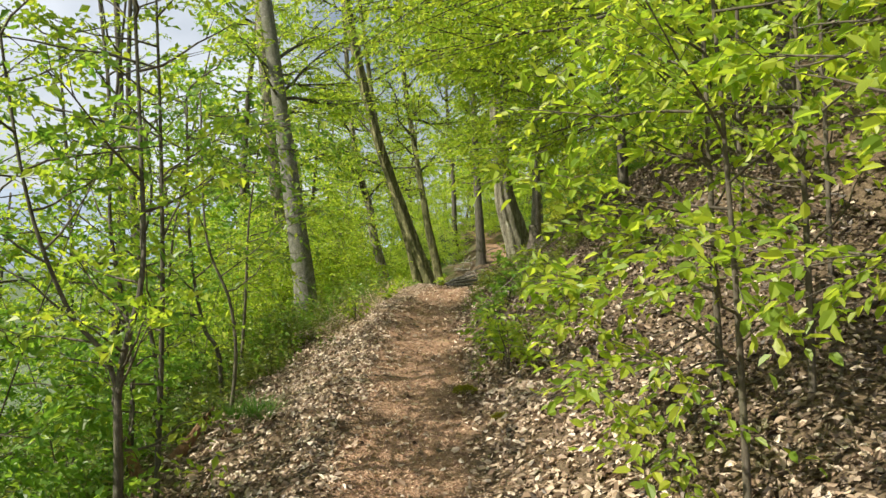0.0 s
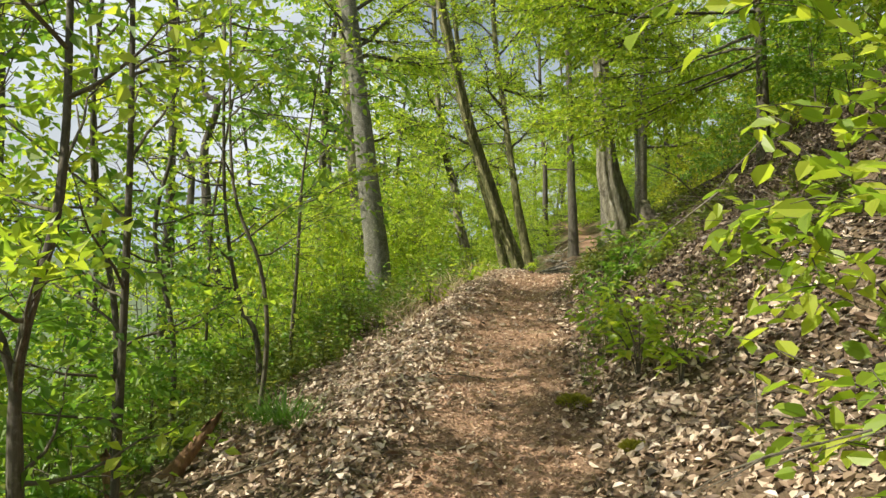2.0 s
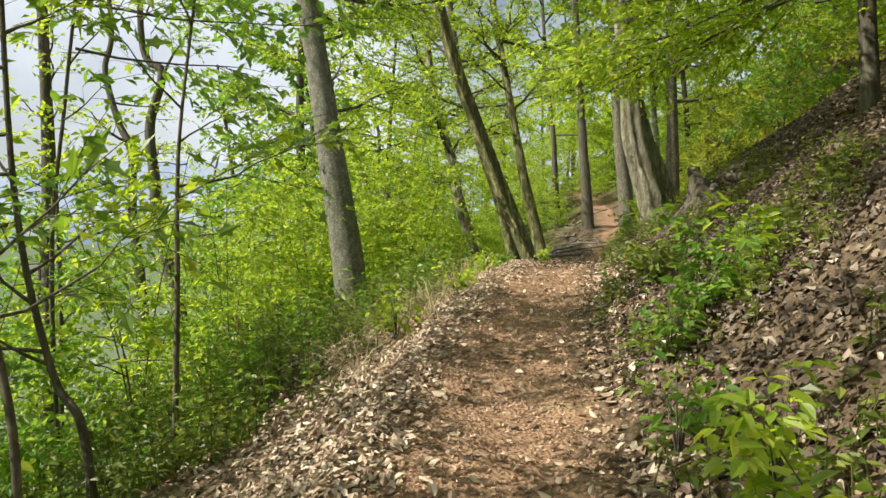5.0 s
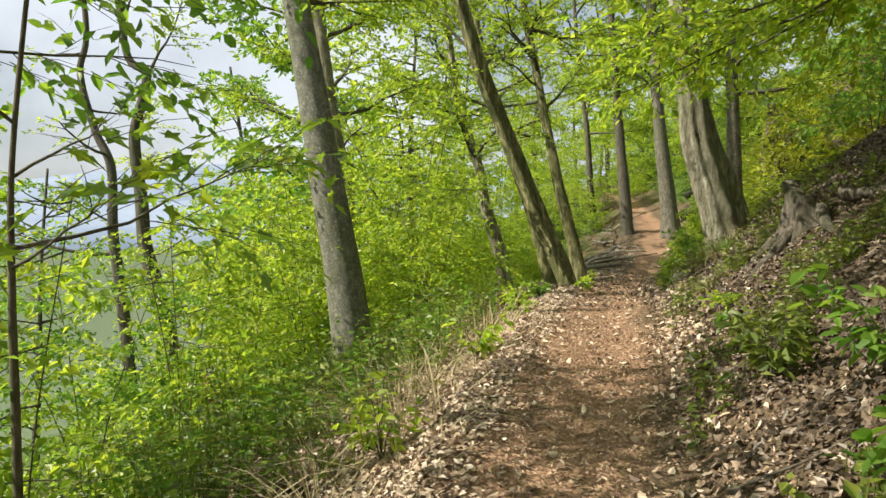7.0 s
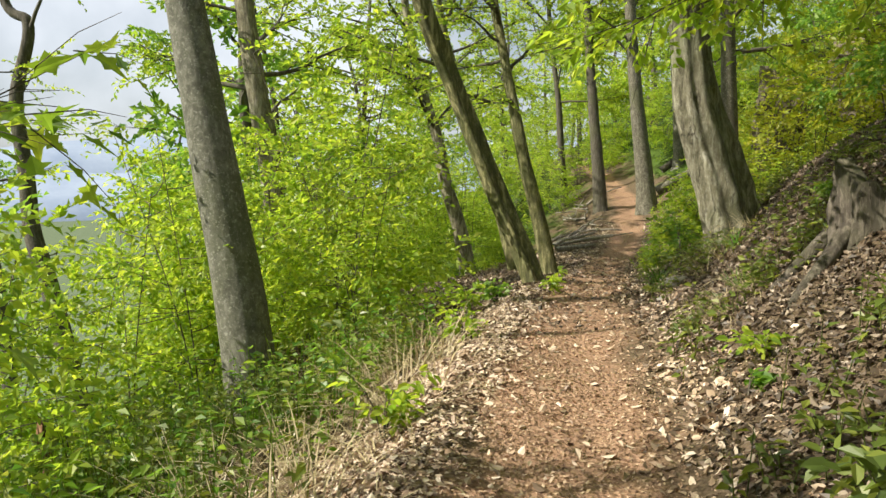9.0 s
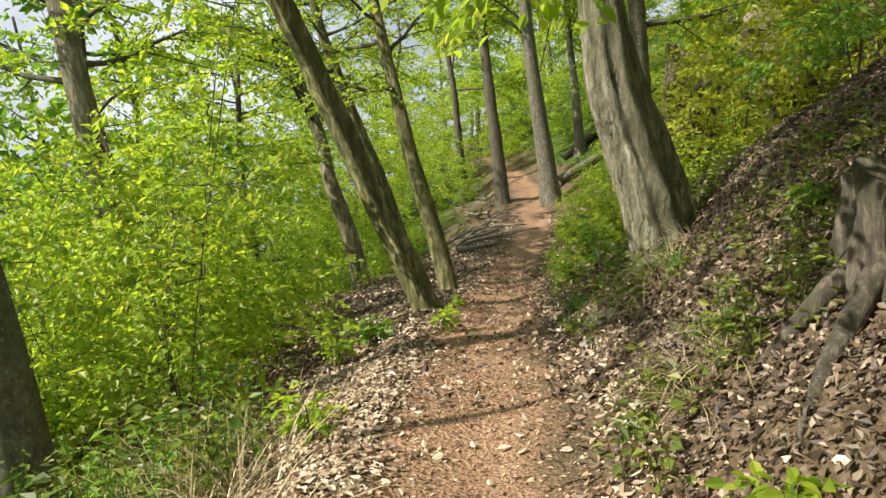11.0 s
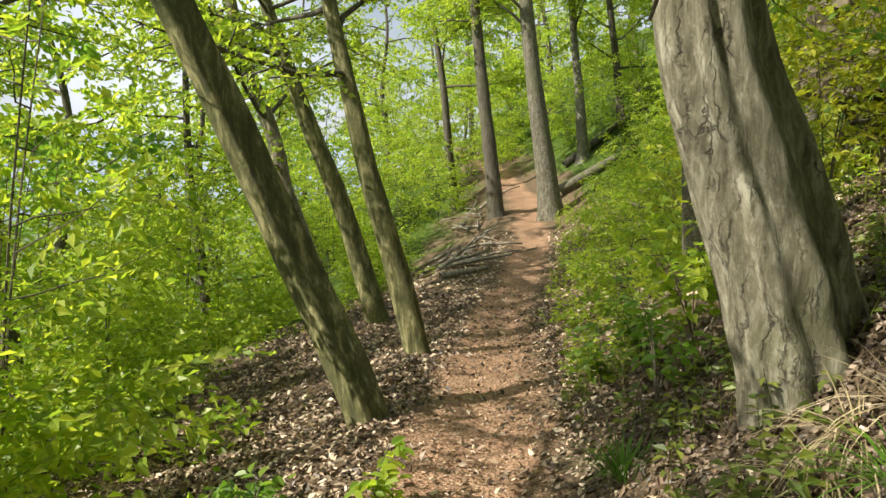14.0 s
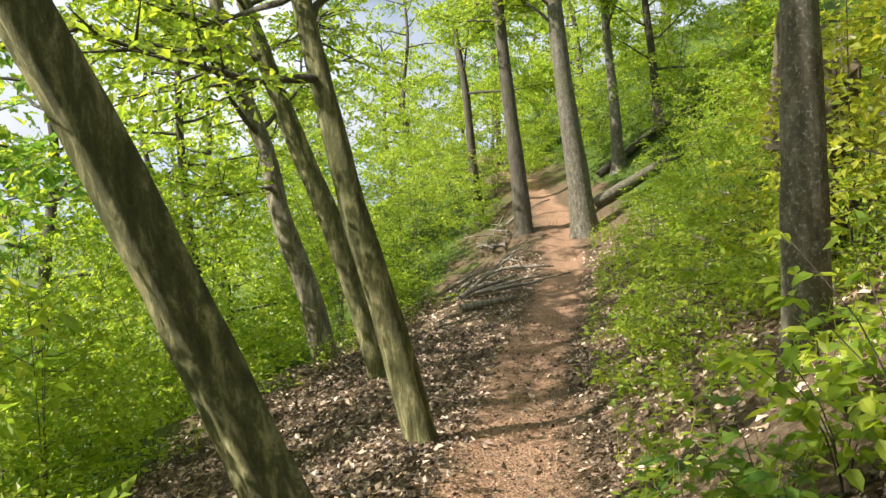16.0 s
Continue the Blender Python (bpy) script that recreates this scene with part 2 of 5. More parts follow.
BARK_MOTTLE = bark_material("mottled_bark", (0.05, 0.045, 0.032), (0.10, 0.09, 0.065), (0.19, 0.175, 0.14), stretch=2.2, scale=8.0, bump=0.6, moss=0.5, spots=0.6)
BARK_LEAN = bark_material("mossy_bark", (0.038, 0.038, 0.014), (0.105, 0.104, 0.038), (0.38, 0.345, 0.185), stretch=4.5, scale=8.0, bump=1.0, moss=0.7, spots=0.08)
BARK_DARK = bark_material("dark_bark", (0.035, 0.03, 0.022), (0.075, 0.065, 0.048), (0.14, 0.125, 0.10), stretch=5.0, scale=12.0, bump=0.6, moss=0.35, spots=0.15)
BARK_TWIG = bark_material("twig_bark", (0.05, 0.04, 0.028), (0.09, 0.075, 0.055), (0.15, 0.13, 0.10), stretch=4.0, scale=20.0, bump=0.3, moss=0.25, spots=0.1)
WOOD_GREY = bark_material("weathered_wood", (0.10, 0.085, 0.07), (0.23, 0.20, 0.17), (0.40, 0.37, 0.33), stretch=8.0, scale=12.0, bump=0.8, moss=0.15, spots=0.1)
WOOD_STUMP = bark_material("stump_wood", (0.032, 0.025, 0.019), (0.08, 0.065, 0.05), (0.21, 0.18, 0.145), stretch=5.0, scale=13.0, bump=1.0, moss=0.4, spots=0.1)
WOOD_ROT = bark_material("rotten_wood", (0.03, 0.022, 0.018), (0.085, 0.06, 0.045), (0.18, 0.13, 0.095), stretch=7.0, scale=14.0, bump=1.0, moss=0.25, spots=0.05)
WOOD_SNAG = bark_material("brown_split_wood", (0.11, 0.055, 0.03), (0.22, 0.12, 0.06), (0.34, 0.20, 0.11), stretch=8.0, scale=12.0, bump=0.7, moss=0.1, spots=0.0)
ROCK = plain_material("outcrop_rock", [(0.3, (0.06, 0.05, 0.035)), (0.5, (0.14, 0.115, 0.075)), (0.7, (0.26, 0.22, 0.16))], scale=2.6, bump=0.9)
STONE = plain_material("grey_stone", [(0.3, (0.20, 0.19, 0.175)), (0.7, (0.42, 0.40, 0.37))], scale=9.0, bump=0.5)
# Air haze is painted into the hills' blue base colour.
HILL = plain_material("haze_tinted_hill", [(0.35, (0.21, 0.27, 0.38)), (0.65, (0.30, 0.36, 0.46))], scale=0.006, bump=0.0)
FLOOR = ground_material()


# ---- building blocks ----
class Chunks:
    """Collects vertices and faces of one mesh."""

    def __init__(self):
        self.v, self.f, self.n = [], [], 0

    def add(self, verts, faces):
        self.v.append(np.asarray(verts, float).reshape(-1, 3))
        for fc in faces:
            self.f.append(np.asarray(fc, np.int64) + self.n)
        self.n += len(self.v[-1])

    def mesh(self, name, mat, smooth=False):
        me = bpy.data.meshes.new(name)
        v = np.concatenate(self.v) if self.v else np.zeros((0, 3))
        me.vertices.add(len(v))
        me.vertices.foreach_set("co", v.ravel().astype(np.float32))
        loops = np.concatenate([f.ravel() for f in self.f])
        counts = np.concatenate([np.full(len(f), f.shape[1]) for f in self.f])
        me.loops.add(len(loops))
        me.loops.foreach_set("vertex_index", loops.astype(np.int32))
        me.polygons.add(len(counts))
        me.polygons.foreach_set("loop_start", (np.cumsum(counts) - counts).astype(np.int32))
        me.polygons.foreach_set("use_smooth", np.full(len(counts), smooth))
        me.update(calc_edges=True)
        me.materials.append(mat)
        return me


def part(name, chunks, mat, parent=None, label="", smooth=False):
    ob = new(name, chunks.mesh(name, mat, smooth))
    if parent is not None:
        ob.parent = parent
        ob.matrix_parent_inverse = parent.matrix_basis.inverted()
    if label:
        tagged(ob, label)
    return ob


def thing(name, at, label, category, group=""):
    ob = new(name)
    ob.empty_display_size = 0.2
    ob.location = at
    ob.matrix_basis = Matrix.Translation(at)
    return tagged(ob, label, category, group)


def unit(a):
    return a / (np.linalg.norm(a, axis=-1, keepdims=True) + 1e-9)


def smooth_line(points, n):
    """A Catmull-Rom line through the points, n places long."""
    p = np.asarray(points, float)
    p = np.vstack([2 * p[0] - p[1], p, 2 * p[-1] - p[-2]])
    u = np.linspace(0, len(p) - 3 - 1e-6, n)
    i = u.astype(int)
    t = (u - i)[:, None]
    a, b, c, d = p[i], p[i + 1], p[i + 2], p[i + 3]
    return 0.5 * (2 * b + (c - a) * t + (2 * a - 5 * b + 4 * c - d) * t**2 + (3 * b - a - 3 * c + d) * t**3)


def tube(chunks, line, radii, sides=6, shape=None, cap=True):
    line = np.asarray(line, float)
    radii = np.broadcast_to(np.asarray(radii, float), (len(line),))
    tang = unit(np.gradient(line, axis=0))
    ref = np.where(np.abs(tang[:, 2:3]) > 0.8, [[0.0, 1.0, 0.0]], [[0.0, 0.0, 1.0]])
    if np.abs(tang[:, 2]).mean() > 0.5:
        ref = np.broadcast_to([[0.0, 1.0, 0.0]], tang.shape)
    s = unit(np.cross(ref, tang))
    o = np.cross(tang, s)
    a = np.linspace(0, 2 * math.pi, sides, endpoint=False)
    ring = np.cos(a)[None, :, None] * s[:, None] + np.sin(a)[None, :, None] * o[:, None]
    r = radii[:, None] * (np.ones((len(line), sides)) if shape is None else shape(a, len(line)))
    v = line[:, None] + ring * r[..., None]
    k, j = np.meshgrid(np.arange(len(line) - 1), np.arange(sides), indexing="ij")
    j2 = (j + 1) % sides
    quads = np.stack([k * sides + j, k * sides + j2, (k + 1) * sides + j2, (k + 1) * sides + j], -1).reshape(-1, 4)
    faces = [quads]
    if cap and sides > 3:
        faces.append(np.arange(sides)[None] + (len(line) - 1) * sides)
    chunks.add(v, faces)


def leaves(chunks, p, d, n, length, width, form="plain", fold=0.18, droop=0.12):
    """Leaf blades from stalk p along d, facing n."""
    if len(p) == 0:
        return
    d = unit(d)
    s = unit(np.cross(d, n))
    n = np.cross(s, d)
    length = np.broadcast_to(length, (len(p),))[:, None]
    width = np.broadcast_to(width, (len(p),))[:, None]
    k = np.arange(len(p))[:, None]
    if form == "plain":
        up = n * width * fold
        mid = p + d * length * 0.45
        v = np.stack([p, mid + s * width * 0.5 + up, p + d * length - n * length * droop, mid - s * width * 0.5 + up], 1)
        chunks.add(v, [np.concatenate([k * 4 + [[0, 1, 2]], k * 4 + [[0, 2, 3]]])])
    elif form == "oval":
        up = n * width * fold
        a, b = p + d * length * 0.28, p + d * length * 0.68 - n * length * droop * 0.4
        v = np.stack([p, a + s * width * 0.44 + up, b + s * width * 0.38 + up, p + d * length - n * length * droop, b - s * width * 0.38 + up, a - s * width * 0.44 + up], 1)
        chunks.add(v, [np.concatenate([k * 6 + [[0, 1, 2, 3]], k * 6 + [[0, 3, 4, 5]]])])
    else:  # lobed, as of a maple
        lobes = [(0.0, 0.0), (-0.12, 0.30), (0.18, 0.24), (0.38, 0.52), (0.48, 0.20), (1.0, 0.0)]
        pts = [p + d * length * u + s * width * w + n * (abs(w) * width * fold - length * droop * u * u) for u, w in lobes]
        pts += [p + d * length * u - s * width * w + n * (abs(w) * width * fold - length * droop * u * u) for u, w in lobes[1:-1]]
        v = np.stack(pts, 1)
        m = len(pts)
        tri = [[0, 1, 2], [0, 2, 4], [2, 3, 4], [0, 4, 5], [0, 7, 6], [0, 9, 7], [7, 9, 8], [0, 5, 9]]
        chunks.add(v, [np.concatenate([k * m + [t] for t in tri])])


def clear_of_trail(p):
    """Which places leave the walkers' way free."""
    u = p[:, 0] - trail_x(p[:, 1])
    h = p[:, 2] - trail_z(p[:, 1])
    return ~((np.abs(u - 0.05) < 0.5) & (h > 0.75) & (h < 1.78) & (p[:, 1] < 18.2) & (p[:, 1] > -3))


# ---- the lie of the land ----
TRAIL_Y = [-40, -6, 0, 4, 6.7, 9, 11.3, 13.2, 15, 18, 20.6, 23, 25.8, 28.7, 32, 35, 38, 42, 50, 90]
TRAIL_X = [0.3, 0.2, 0.15, 0.0, -0.15, -0.25, -0.26, -0.1, -0.05, 0.07, 0.33, 0.45, 0.62, 1.15, 1.6, 1.85, 2.0, 1.6, 0.8, -2]
TRAIL_Z = [0.5, 0.2, 0.02, -0.15, 0.18, 0.42, 0.60, 0.66, 0.71, 0.57, 0.38, 0.11, -0.03, -0.08, 0.15, 0.52, 1.0, 1.7, 2.6, 4.0]
BANK_Y = [-40, 0, 3, 5, 6.5, 8.5, 11, 14, 16.3, 17.3, 18.3, 19.5, 21, 23, 27, 35, 42, 90]
BANK_F = [0.9, 0.75, 0.65, 0.65, 0.84, 1.08, 1.05, 0.9, 1.05, 1.25, 1.15, 0.95, 0.8, 0.62, 0.5, 0.55, 0.7, 0.8]
UPPER_Y = [-40, 9, 14, 17, 19, 22, 27, 40, 90]
UPPER_S = [0.85, 0.8, 0.72, 0.5, 0.5, 0.57, 0.55, 0.8, 0.9]
FALL_Y = [-40, 14.5, 17.5, 27, 32, 90]
FALL_S = [0.36, 0.36, 0.2, 0.2, 0.36, 0.36]
VERGE_Y = [-40, 15, 21, 23, 25, 30, 34, 40, 90]
VERGE_W = [0.78, 0.78, 0.8, 1.5, 2.1, 2.0, 1.2, 1.0, 1.0]


def eased(y, ys, vs, r=0.9):
    y = np.asarray(y, float)
    return sum(np.interp(y + o, ys, vs) for o in (-r, -r / 2, 0, r / 2, r)) / 5


def trail_x(y):
    return eased(y, TRAIL_Y, TRAIL_X)


def trail_z(y):
    z = eased(y, TRAIL_Y, TRAIL_Z)
    return z - 0.14 * np.exp(-((np.asarray(y) - 2.1) / 1.3) ** 2)


def waves(x, y, seed, octaves):
    r = np.random.RandomState(seed)
    out = 0
    for wave, amp in octaves:
        for _ in range(4):
            a, ph = r.uniform(0, 2 * math.pi, 2)
            out = out + amp * 0.5 * np.sin((x * np.cos(a) + y * np.sin(a)) * 2 * math.pi / (wave * r.uniform(0.7, 1.4)) + ph)
    return out


def ground_z(x, y):
    x, y = np.asarray(x, float), np.asarray(y, float)
    u = x - trail_x(y)
    verge = eased(y, VERGE_Y, VERGE_W)
    r = np.maximum(u - 0.48, 0)
    near = 0.60 * r + 0.10 * r * r
    upper = eased(y, UPPER_Y, UPPER_S)
    bank = np.where(r < 1.6, near, 1.216 + upper * (r - 1.6))
    bank = np.where(r > 9, 1.216 + upper * 7.4 + 26 * (1 - np.exp(-(r - 9) * 0.6 / 26)), bank)
    l = np.maximum(-u - verge, 0)
    slope = eased(y, FALL_Y, FALL_S)
    lip = slope * (np.minimum(l, 2.2) + 0.36 * (1 - np.exp(-l / 0.3)))
    fall = lip + 0.40 * np.maximum(l - 2.2, 0)
    fall = np.where(l > 5, slope * 2.56 + 1.12 + 0.52 * (l - 5), fall)
    fall = np.where(l > 30, slope * 2.56 + 14.12 + 42 * (1 - np.exp(-(l - 30) * 0.5 / 42)), fall)
    dish = -0.045 * np.exp(-(u / 0.33) ** 2)
    away = np.clip((np.abs(u + 0.1) - 0.5) / 2.0, 0, 1)
    fine = np.exp(-np.maximum(np.hypot(x, y - 15) - 30, 0) / 15)
    bumps = waves(x, y, 3, [(0.55, 0.008), (1.3, 0.014)]) + away * waves(x, y, 5, [(0.8, 0.02), (2.6, 0.06), (7.0, 0.10)])
    return trail_z(y) + bank * eased(y, BANK_Y, BANK_F) - fall + dish + bumps * fine


def build_ground():
    xs = np.concatenate([np.arange(-6, 6.001, 0.13)])
    grow = 6.0 + np.cumsum(0.12 * 1.13 ** np.arange(1, 70))
    grow = np.append(grow[grow < 2600], 2700)
    xs = np.concatenate([-grow[::-1], xs, grow])
    ys = np.arange(-4, 42, 0.19)
    grow_y = 42 + np.cumsum(0.2 * 1.16 ** np.arange(1, 60))
    grow_y = np.append(grow_y[grow_y < 2600], 2700)
    ys = np.concatenate([-4 - (grow_y - 42)[::-1], ys, grow_y])
    gx, gy = np.meshgrid(xs, ys)
    gz = ground_z(gx, gy)
    c = Chunks()
    nx, ny = len(xs), len(ys)
    i, j = np.meshgrid(np.arange(nx - 1), np.arange(ny - 1))
    k = j * nx + i
    c.add(np.stack([gx, gy, gz], -1), [np.stack([k, k + 1, k + nx + 1, k + nx], -1).reshape(-1, 4)])
    me = c.mesh("ground", FLOOR, True)
    u = gx - trail_x(gy)
    trail = np.clip(1.15 - np.abs(u + 0.14) / 0.64, 0, 1)
    green = np.clip((-u - 1.6 - 1.5 * np.clip((gy - 15) / 3, 0, 1)) / 1.6, 0, 1) * 0.85 + np.clip((u - 1.3) / 1.5, 0, 1) * np.clip((gy - 20) / 5, 0, 1) * 0.8 + np.clip((gy - 32) / 10, 0, 1) * np.clip(np.abs(u) / 3, 0, 1)
    # the haze-tinted green sets in with distance
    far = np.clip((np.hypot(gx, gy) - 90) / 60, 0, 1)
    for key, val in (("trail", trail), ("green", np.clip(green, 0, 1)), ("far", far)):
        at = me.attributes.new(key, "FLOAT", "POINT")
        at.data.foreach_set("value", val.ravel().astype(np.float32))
    ob = new("ground", me)
    tagged(ob, "reddish trodden earth trail along a wooded hillside with leaf mould", "ground", kind="structure")


build_ground()


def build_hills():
    """The far side of the valley, its distance haze put into the colour."""
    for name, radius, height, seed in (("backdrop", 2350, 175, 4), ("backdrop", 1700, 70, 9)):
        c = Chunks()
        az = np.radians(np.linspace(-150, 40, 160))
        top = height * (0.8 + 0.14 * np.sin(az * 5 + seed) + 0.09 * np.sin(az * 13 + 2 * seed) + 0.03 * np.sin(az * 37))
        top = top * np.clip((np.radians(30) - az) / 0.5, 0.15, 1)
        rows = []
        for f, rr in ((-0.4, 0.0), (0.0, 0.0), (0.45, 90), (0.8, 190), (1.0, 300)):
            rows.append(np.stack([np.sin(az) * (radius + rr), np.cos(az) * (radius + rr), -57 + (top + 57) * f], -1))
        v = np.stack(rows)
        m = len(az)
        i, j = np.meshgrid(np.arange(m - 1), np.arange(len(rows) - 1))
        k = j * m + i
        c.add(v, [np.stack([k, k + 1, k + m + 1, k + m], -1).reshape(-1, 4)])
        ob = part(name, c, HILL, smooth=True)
        tagged(ob, "wooded hills across the valley, blue haze in their colour", "hills", kind="structure")


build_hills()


# ---- growing things ----
def turn_z(d, angle):
    c, s = np.cos(angle), np.sin(angle)
    return np.stack([d[..., 0] * c - d[..., 1] * s, d[..., 0] * s + d[..., 1] * c, d[..., 2]], -1)


class Foliage:
    """Leaf places gathered over a plant, then laid into one mesh."""

    def __init__(self):
        self.p, self.d, self.n, self.l = [], [], [], []

    def put(self, p, d, n, l):
        self.p.append(p), self.d.append(d), self.n.append(n), self.l.append(l)

    def chunks(self, form="plain", ratio=0.6, free=True, fold=0.18, droop=0.12):
        c = Chunks()
        p, d, n, l = (np.concatenate(a) for a in (self.p, self.d, self.n, self.l))
        if free:
            keep = clear_of_trail(p) & clear_of_trail(p + unit(d) * l[:, None])
            p, d, n, l = p[keep], d[keep], n[keep], l[keep]
        leaves(c, p, d, n, l, l * ratio, form, fold, droop)
        return c


def twig_leaves(rng, fol, p, d, length, size, per, flat=0.35):
    """Two-ranked leaves along twigs (arrays of starts p, ways d, lengths)."""
    k = len(p)
    if k == 0:
        return
    q = (np.arange(per)[None] + rng.uniform(0.2, 0.8, (k, per))) / per
    side = np.where((np.arange(per) % 2)[None] == 0, 1, -1) * rng.uniform(0.5, 1.1, (k, per))
    sag = np.zeros((k, per, 3))
    sag[..., 2] = -0.35 * q * q * length[:, None]
    pos = p[:, None] + d[:, None] * (q * length[:, None])[..., None] + sag
    ld = turn_z(np.repeat(d[:, None], per, 1), side)
    ld[..., 2] += rng.normal(-0.2, 0.42, (k, per))
    nrm = np.zeros((k, per, 3))
    nrm[..., 2] = 1
    nrm += rng.normal(0, flat, (k, per, 3))
    l = size * rng.uniform(0.65, 1.2, (k, per))
    fol.put(pos.reshape(-1, 3), ld.reshape(-1, 3), nrm.reshape(-1, 3), l.ravel())


def limb(rng, wood, fol, start, az, elev, length, r, size=0.075, sec=3.6, twig=0.15, per=6, fine=False, bare=0.2, rise=0.15, flat=0.5, stout=True):
    """One branch with side branches, twigs and leaves."""
    n = 7
    q = np.linspace(0, 1, n)
    d0 = np.array([math.sin(az) * math.cos(elev), math.cos(az) * math.cos(elev), math.sin(elev)])
    side = np.array([math.cos(az), -math.sin(az), 0])
    line = np.asarray(start)[None] + d0 * (q * length)[:, None]
    line[:, 2] += rise * length * (q**2 - q) * 0.8
    line += side * (np.sin(q * rng.uniform(2, 5) + rng.uniform(0, 6)) - math.sin(0))[:, None] * 0.03 * length * q[:, None]
    line += np.cumsum(rng.normal(0, 0.018 * length, (n, 3)), 0) * (q[:, None] > 0)
    tube(wood, line, r * (1 - 0.85 * q), 5, cap=False)
    m = max(2, int(length * sec))
    s = np.sort(rng.uniform(bare, 1.0, m))
    p = np.stack([np.interp(s, q, line[:, i]) for i in range(3)], -1)
    tang = unit(np.gradient(line, axis=0))
    d = np.stack([np.interp(s, q, tang[:, i]) for i in range(3)], -1)
    d[:, 2] *= 0.5
    d = turn_z(unit(d), np.where(np.arange(m) % 2, 1, -1) * rng.uniform(0.4, 1.15, m))
    d[:, 2] += rng.normal(0.04, 0.3, m)
    l2 = length * (0.2 + 0.4 * (1 - s)) * rng.uniform(0.7, 1.25, m)
    p, d, l2 = np.vstack([p, line[-3]]), np.vstack([unit(d), tang[-1]]), np.append(l2, length * 0.3)
    for a, b, c in zip(p, d, l2):
        end = a + b * c
        end[2] -= 0.06 * c
        if stout:
            tube(wood, [a, end], [r * 0.32, r * 0.08], 3, cap=False)
    # twigs along the side branches
    for a, b, c in zip(p, d, l2):
        k = max(2, int(c / twig))
        u = (np.arange(k) + rng.uniform(0.2, 1.0, k)) / k
        tp = a + b * (u * c)[:, None]
        td = turn_z(np.repeat(b[None], k, 0), np.where(np.arange(k) % 2, 1, -1) * rng.uniform(0.35, 1.0, k))
        td[:, 2] += rng.normal(-0.05, 0.35, k)
        td = unit(td)
        tl = rng.uniform(0.14, 0.36, k) * (size / 0.075) ** 0.7
        if fine:
            for e, f, g in zip(tp, td, tl):
                tube(wood, [e, e + f * g * 0.6, e + f * g - [0, 0, 0.1 * g]], [0.003, 0.002, 0.001], 3, cap=False)
        twig_leaves(rng, fol, tp, td, tl, size, per, flat)


def fluted(seed, amount, twist=0.5, knots=0.04):
    """Trunk cross-sections: lobes that wander up the stem."""
    r = np.random.RandomState(seed)
    ph = r.uniform(0, 6.28, 6)

    def shape(a, n):
        h = np.linspace(0, 1, n)[:, None]
        out = 1 + amount * (0.5 * np.cos(3 * a[None] + ph[0] + twist * 6 * h) + 0.42 * np.cos(5 * a[None] + ph[1] - twist * 4 * h) + 0.3 * np.cos(8 * a[None] + ph[2] + twist * 9 * h))
        return out + knots * np.cos(2 * a[None] + 17 * h + ph[3]) * np.sin(23 * h + ph[4]) + 0.25 * knots * np.cos(11 * a[None] + 40 * h + ph[5])

    return shape


def trunk_part(parent, axis, r0, r1, bark, seed, flute=0.05, sides=18, flare=0.55, twist=0.5, step=0.16, knots=0.04):
    """A tapered stem along the axis points, flaring to roots at its foot."""
    axis = np.asarray(axis, float)
    n = max(10, int(np.linalg.norm(np.diff(axis, axis=0), axis=1).sum() / step))
    n = min(n, 70)
    line = smooth_line(axis, n)
    h = np.linspace(0, np.linalg.norm(axis[-1] - axis[0]), n)
    rad = (r0 + (r1 - r0) * (h / h[-1]) ** 0.9) * (1 + flare * np.exp(-h / (r0 * 1.7)))
    base = fluted(seed, flute, twist, knots)
    r = np.random.RandomState(seed + 50)
    ph = r.uniform(0, 6.28, 2)

    def shape(a, k):
        foot = np.exp(-h / (r0 * 2.2))[:, None]
        return base(a, k) * (1 + foot * flare * 0.55 * (0.6 * np.cos(4 * a[None] + ph[0]) + 0.5 * np.cos(6 * a[None] + ph[1])))

    c = Chunks()
    tube(c, line, rad, sides, shape)
    return part("trunk", c, bark, parent, smooth=True), line


def tree(name, label, axis, r0, r1, bark, seed, limbs, leaf_mat=LEAF_SPRING, flute=0.05, size=0.085, group="woodland trees", sides=18, flare=0.55, twist=0.5,
         sec=5.4, twig=0.115, per=7, rise=0.15, bark_twig=BARK_DARK, fine=False, extra=(), knots=0.04, form="plain", flat=0.5):
    """limbs: (how many, from height, to height, shortest, longest, first azimuth, span of azimuths) above the foot."""
    rng = np.random.RandomState(seed)
    axis = [list(a) for a in axis]
    x, y = axis[0][:2]
    z = float(ground_z(x, y))
    t = thing(name, (x, y, z), label, "tree", group)
    axis[0][2] = min(axis[0][2], z) - 0.25
    stem, line = trunk_part(t, axis, r0, r1, bark, seed, flute, sides, flare, twist, knots=knots)
    wood, fol = Chunks(), Foliage()
    hz = line[:, 2]
    for count, lo, hi, short, long, az0, span in limbs:
        for i in range(count):
            h = z + lo + (hi - lo) * (i + rng.uniform(0, 1)) / count
            p = [np.interp(h, hz, line[:, k]) for k in range(3)]
            az = radians(az0 + rng.uniform(-0.5, 0.5) * span)
            length = rng.uniform(short, long)
            limb(rng, wood, fol, p, az, radians(rng.uniform(2, 48)), length, min(0.012 + 0.014 * length, 0.3 * r0 + 0.002), size, sec, twig, per, fine, rise=rise, flat=flat)
    for p, az, elev, length, rad in extra:
        limb(rng, wood, fol, p, radians(az), radians(elev), length, rad, size, sec, twig, per, fine, rise=rise, flat=flat)
    if wood.v:
        tagged(part("branchwork", wood, bark_twig, t, smooth=True), kind="stuff")
        part("crown", fol.chunks(form), leaf_mat, t)
    return t


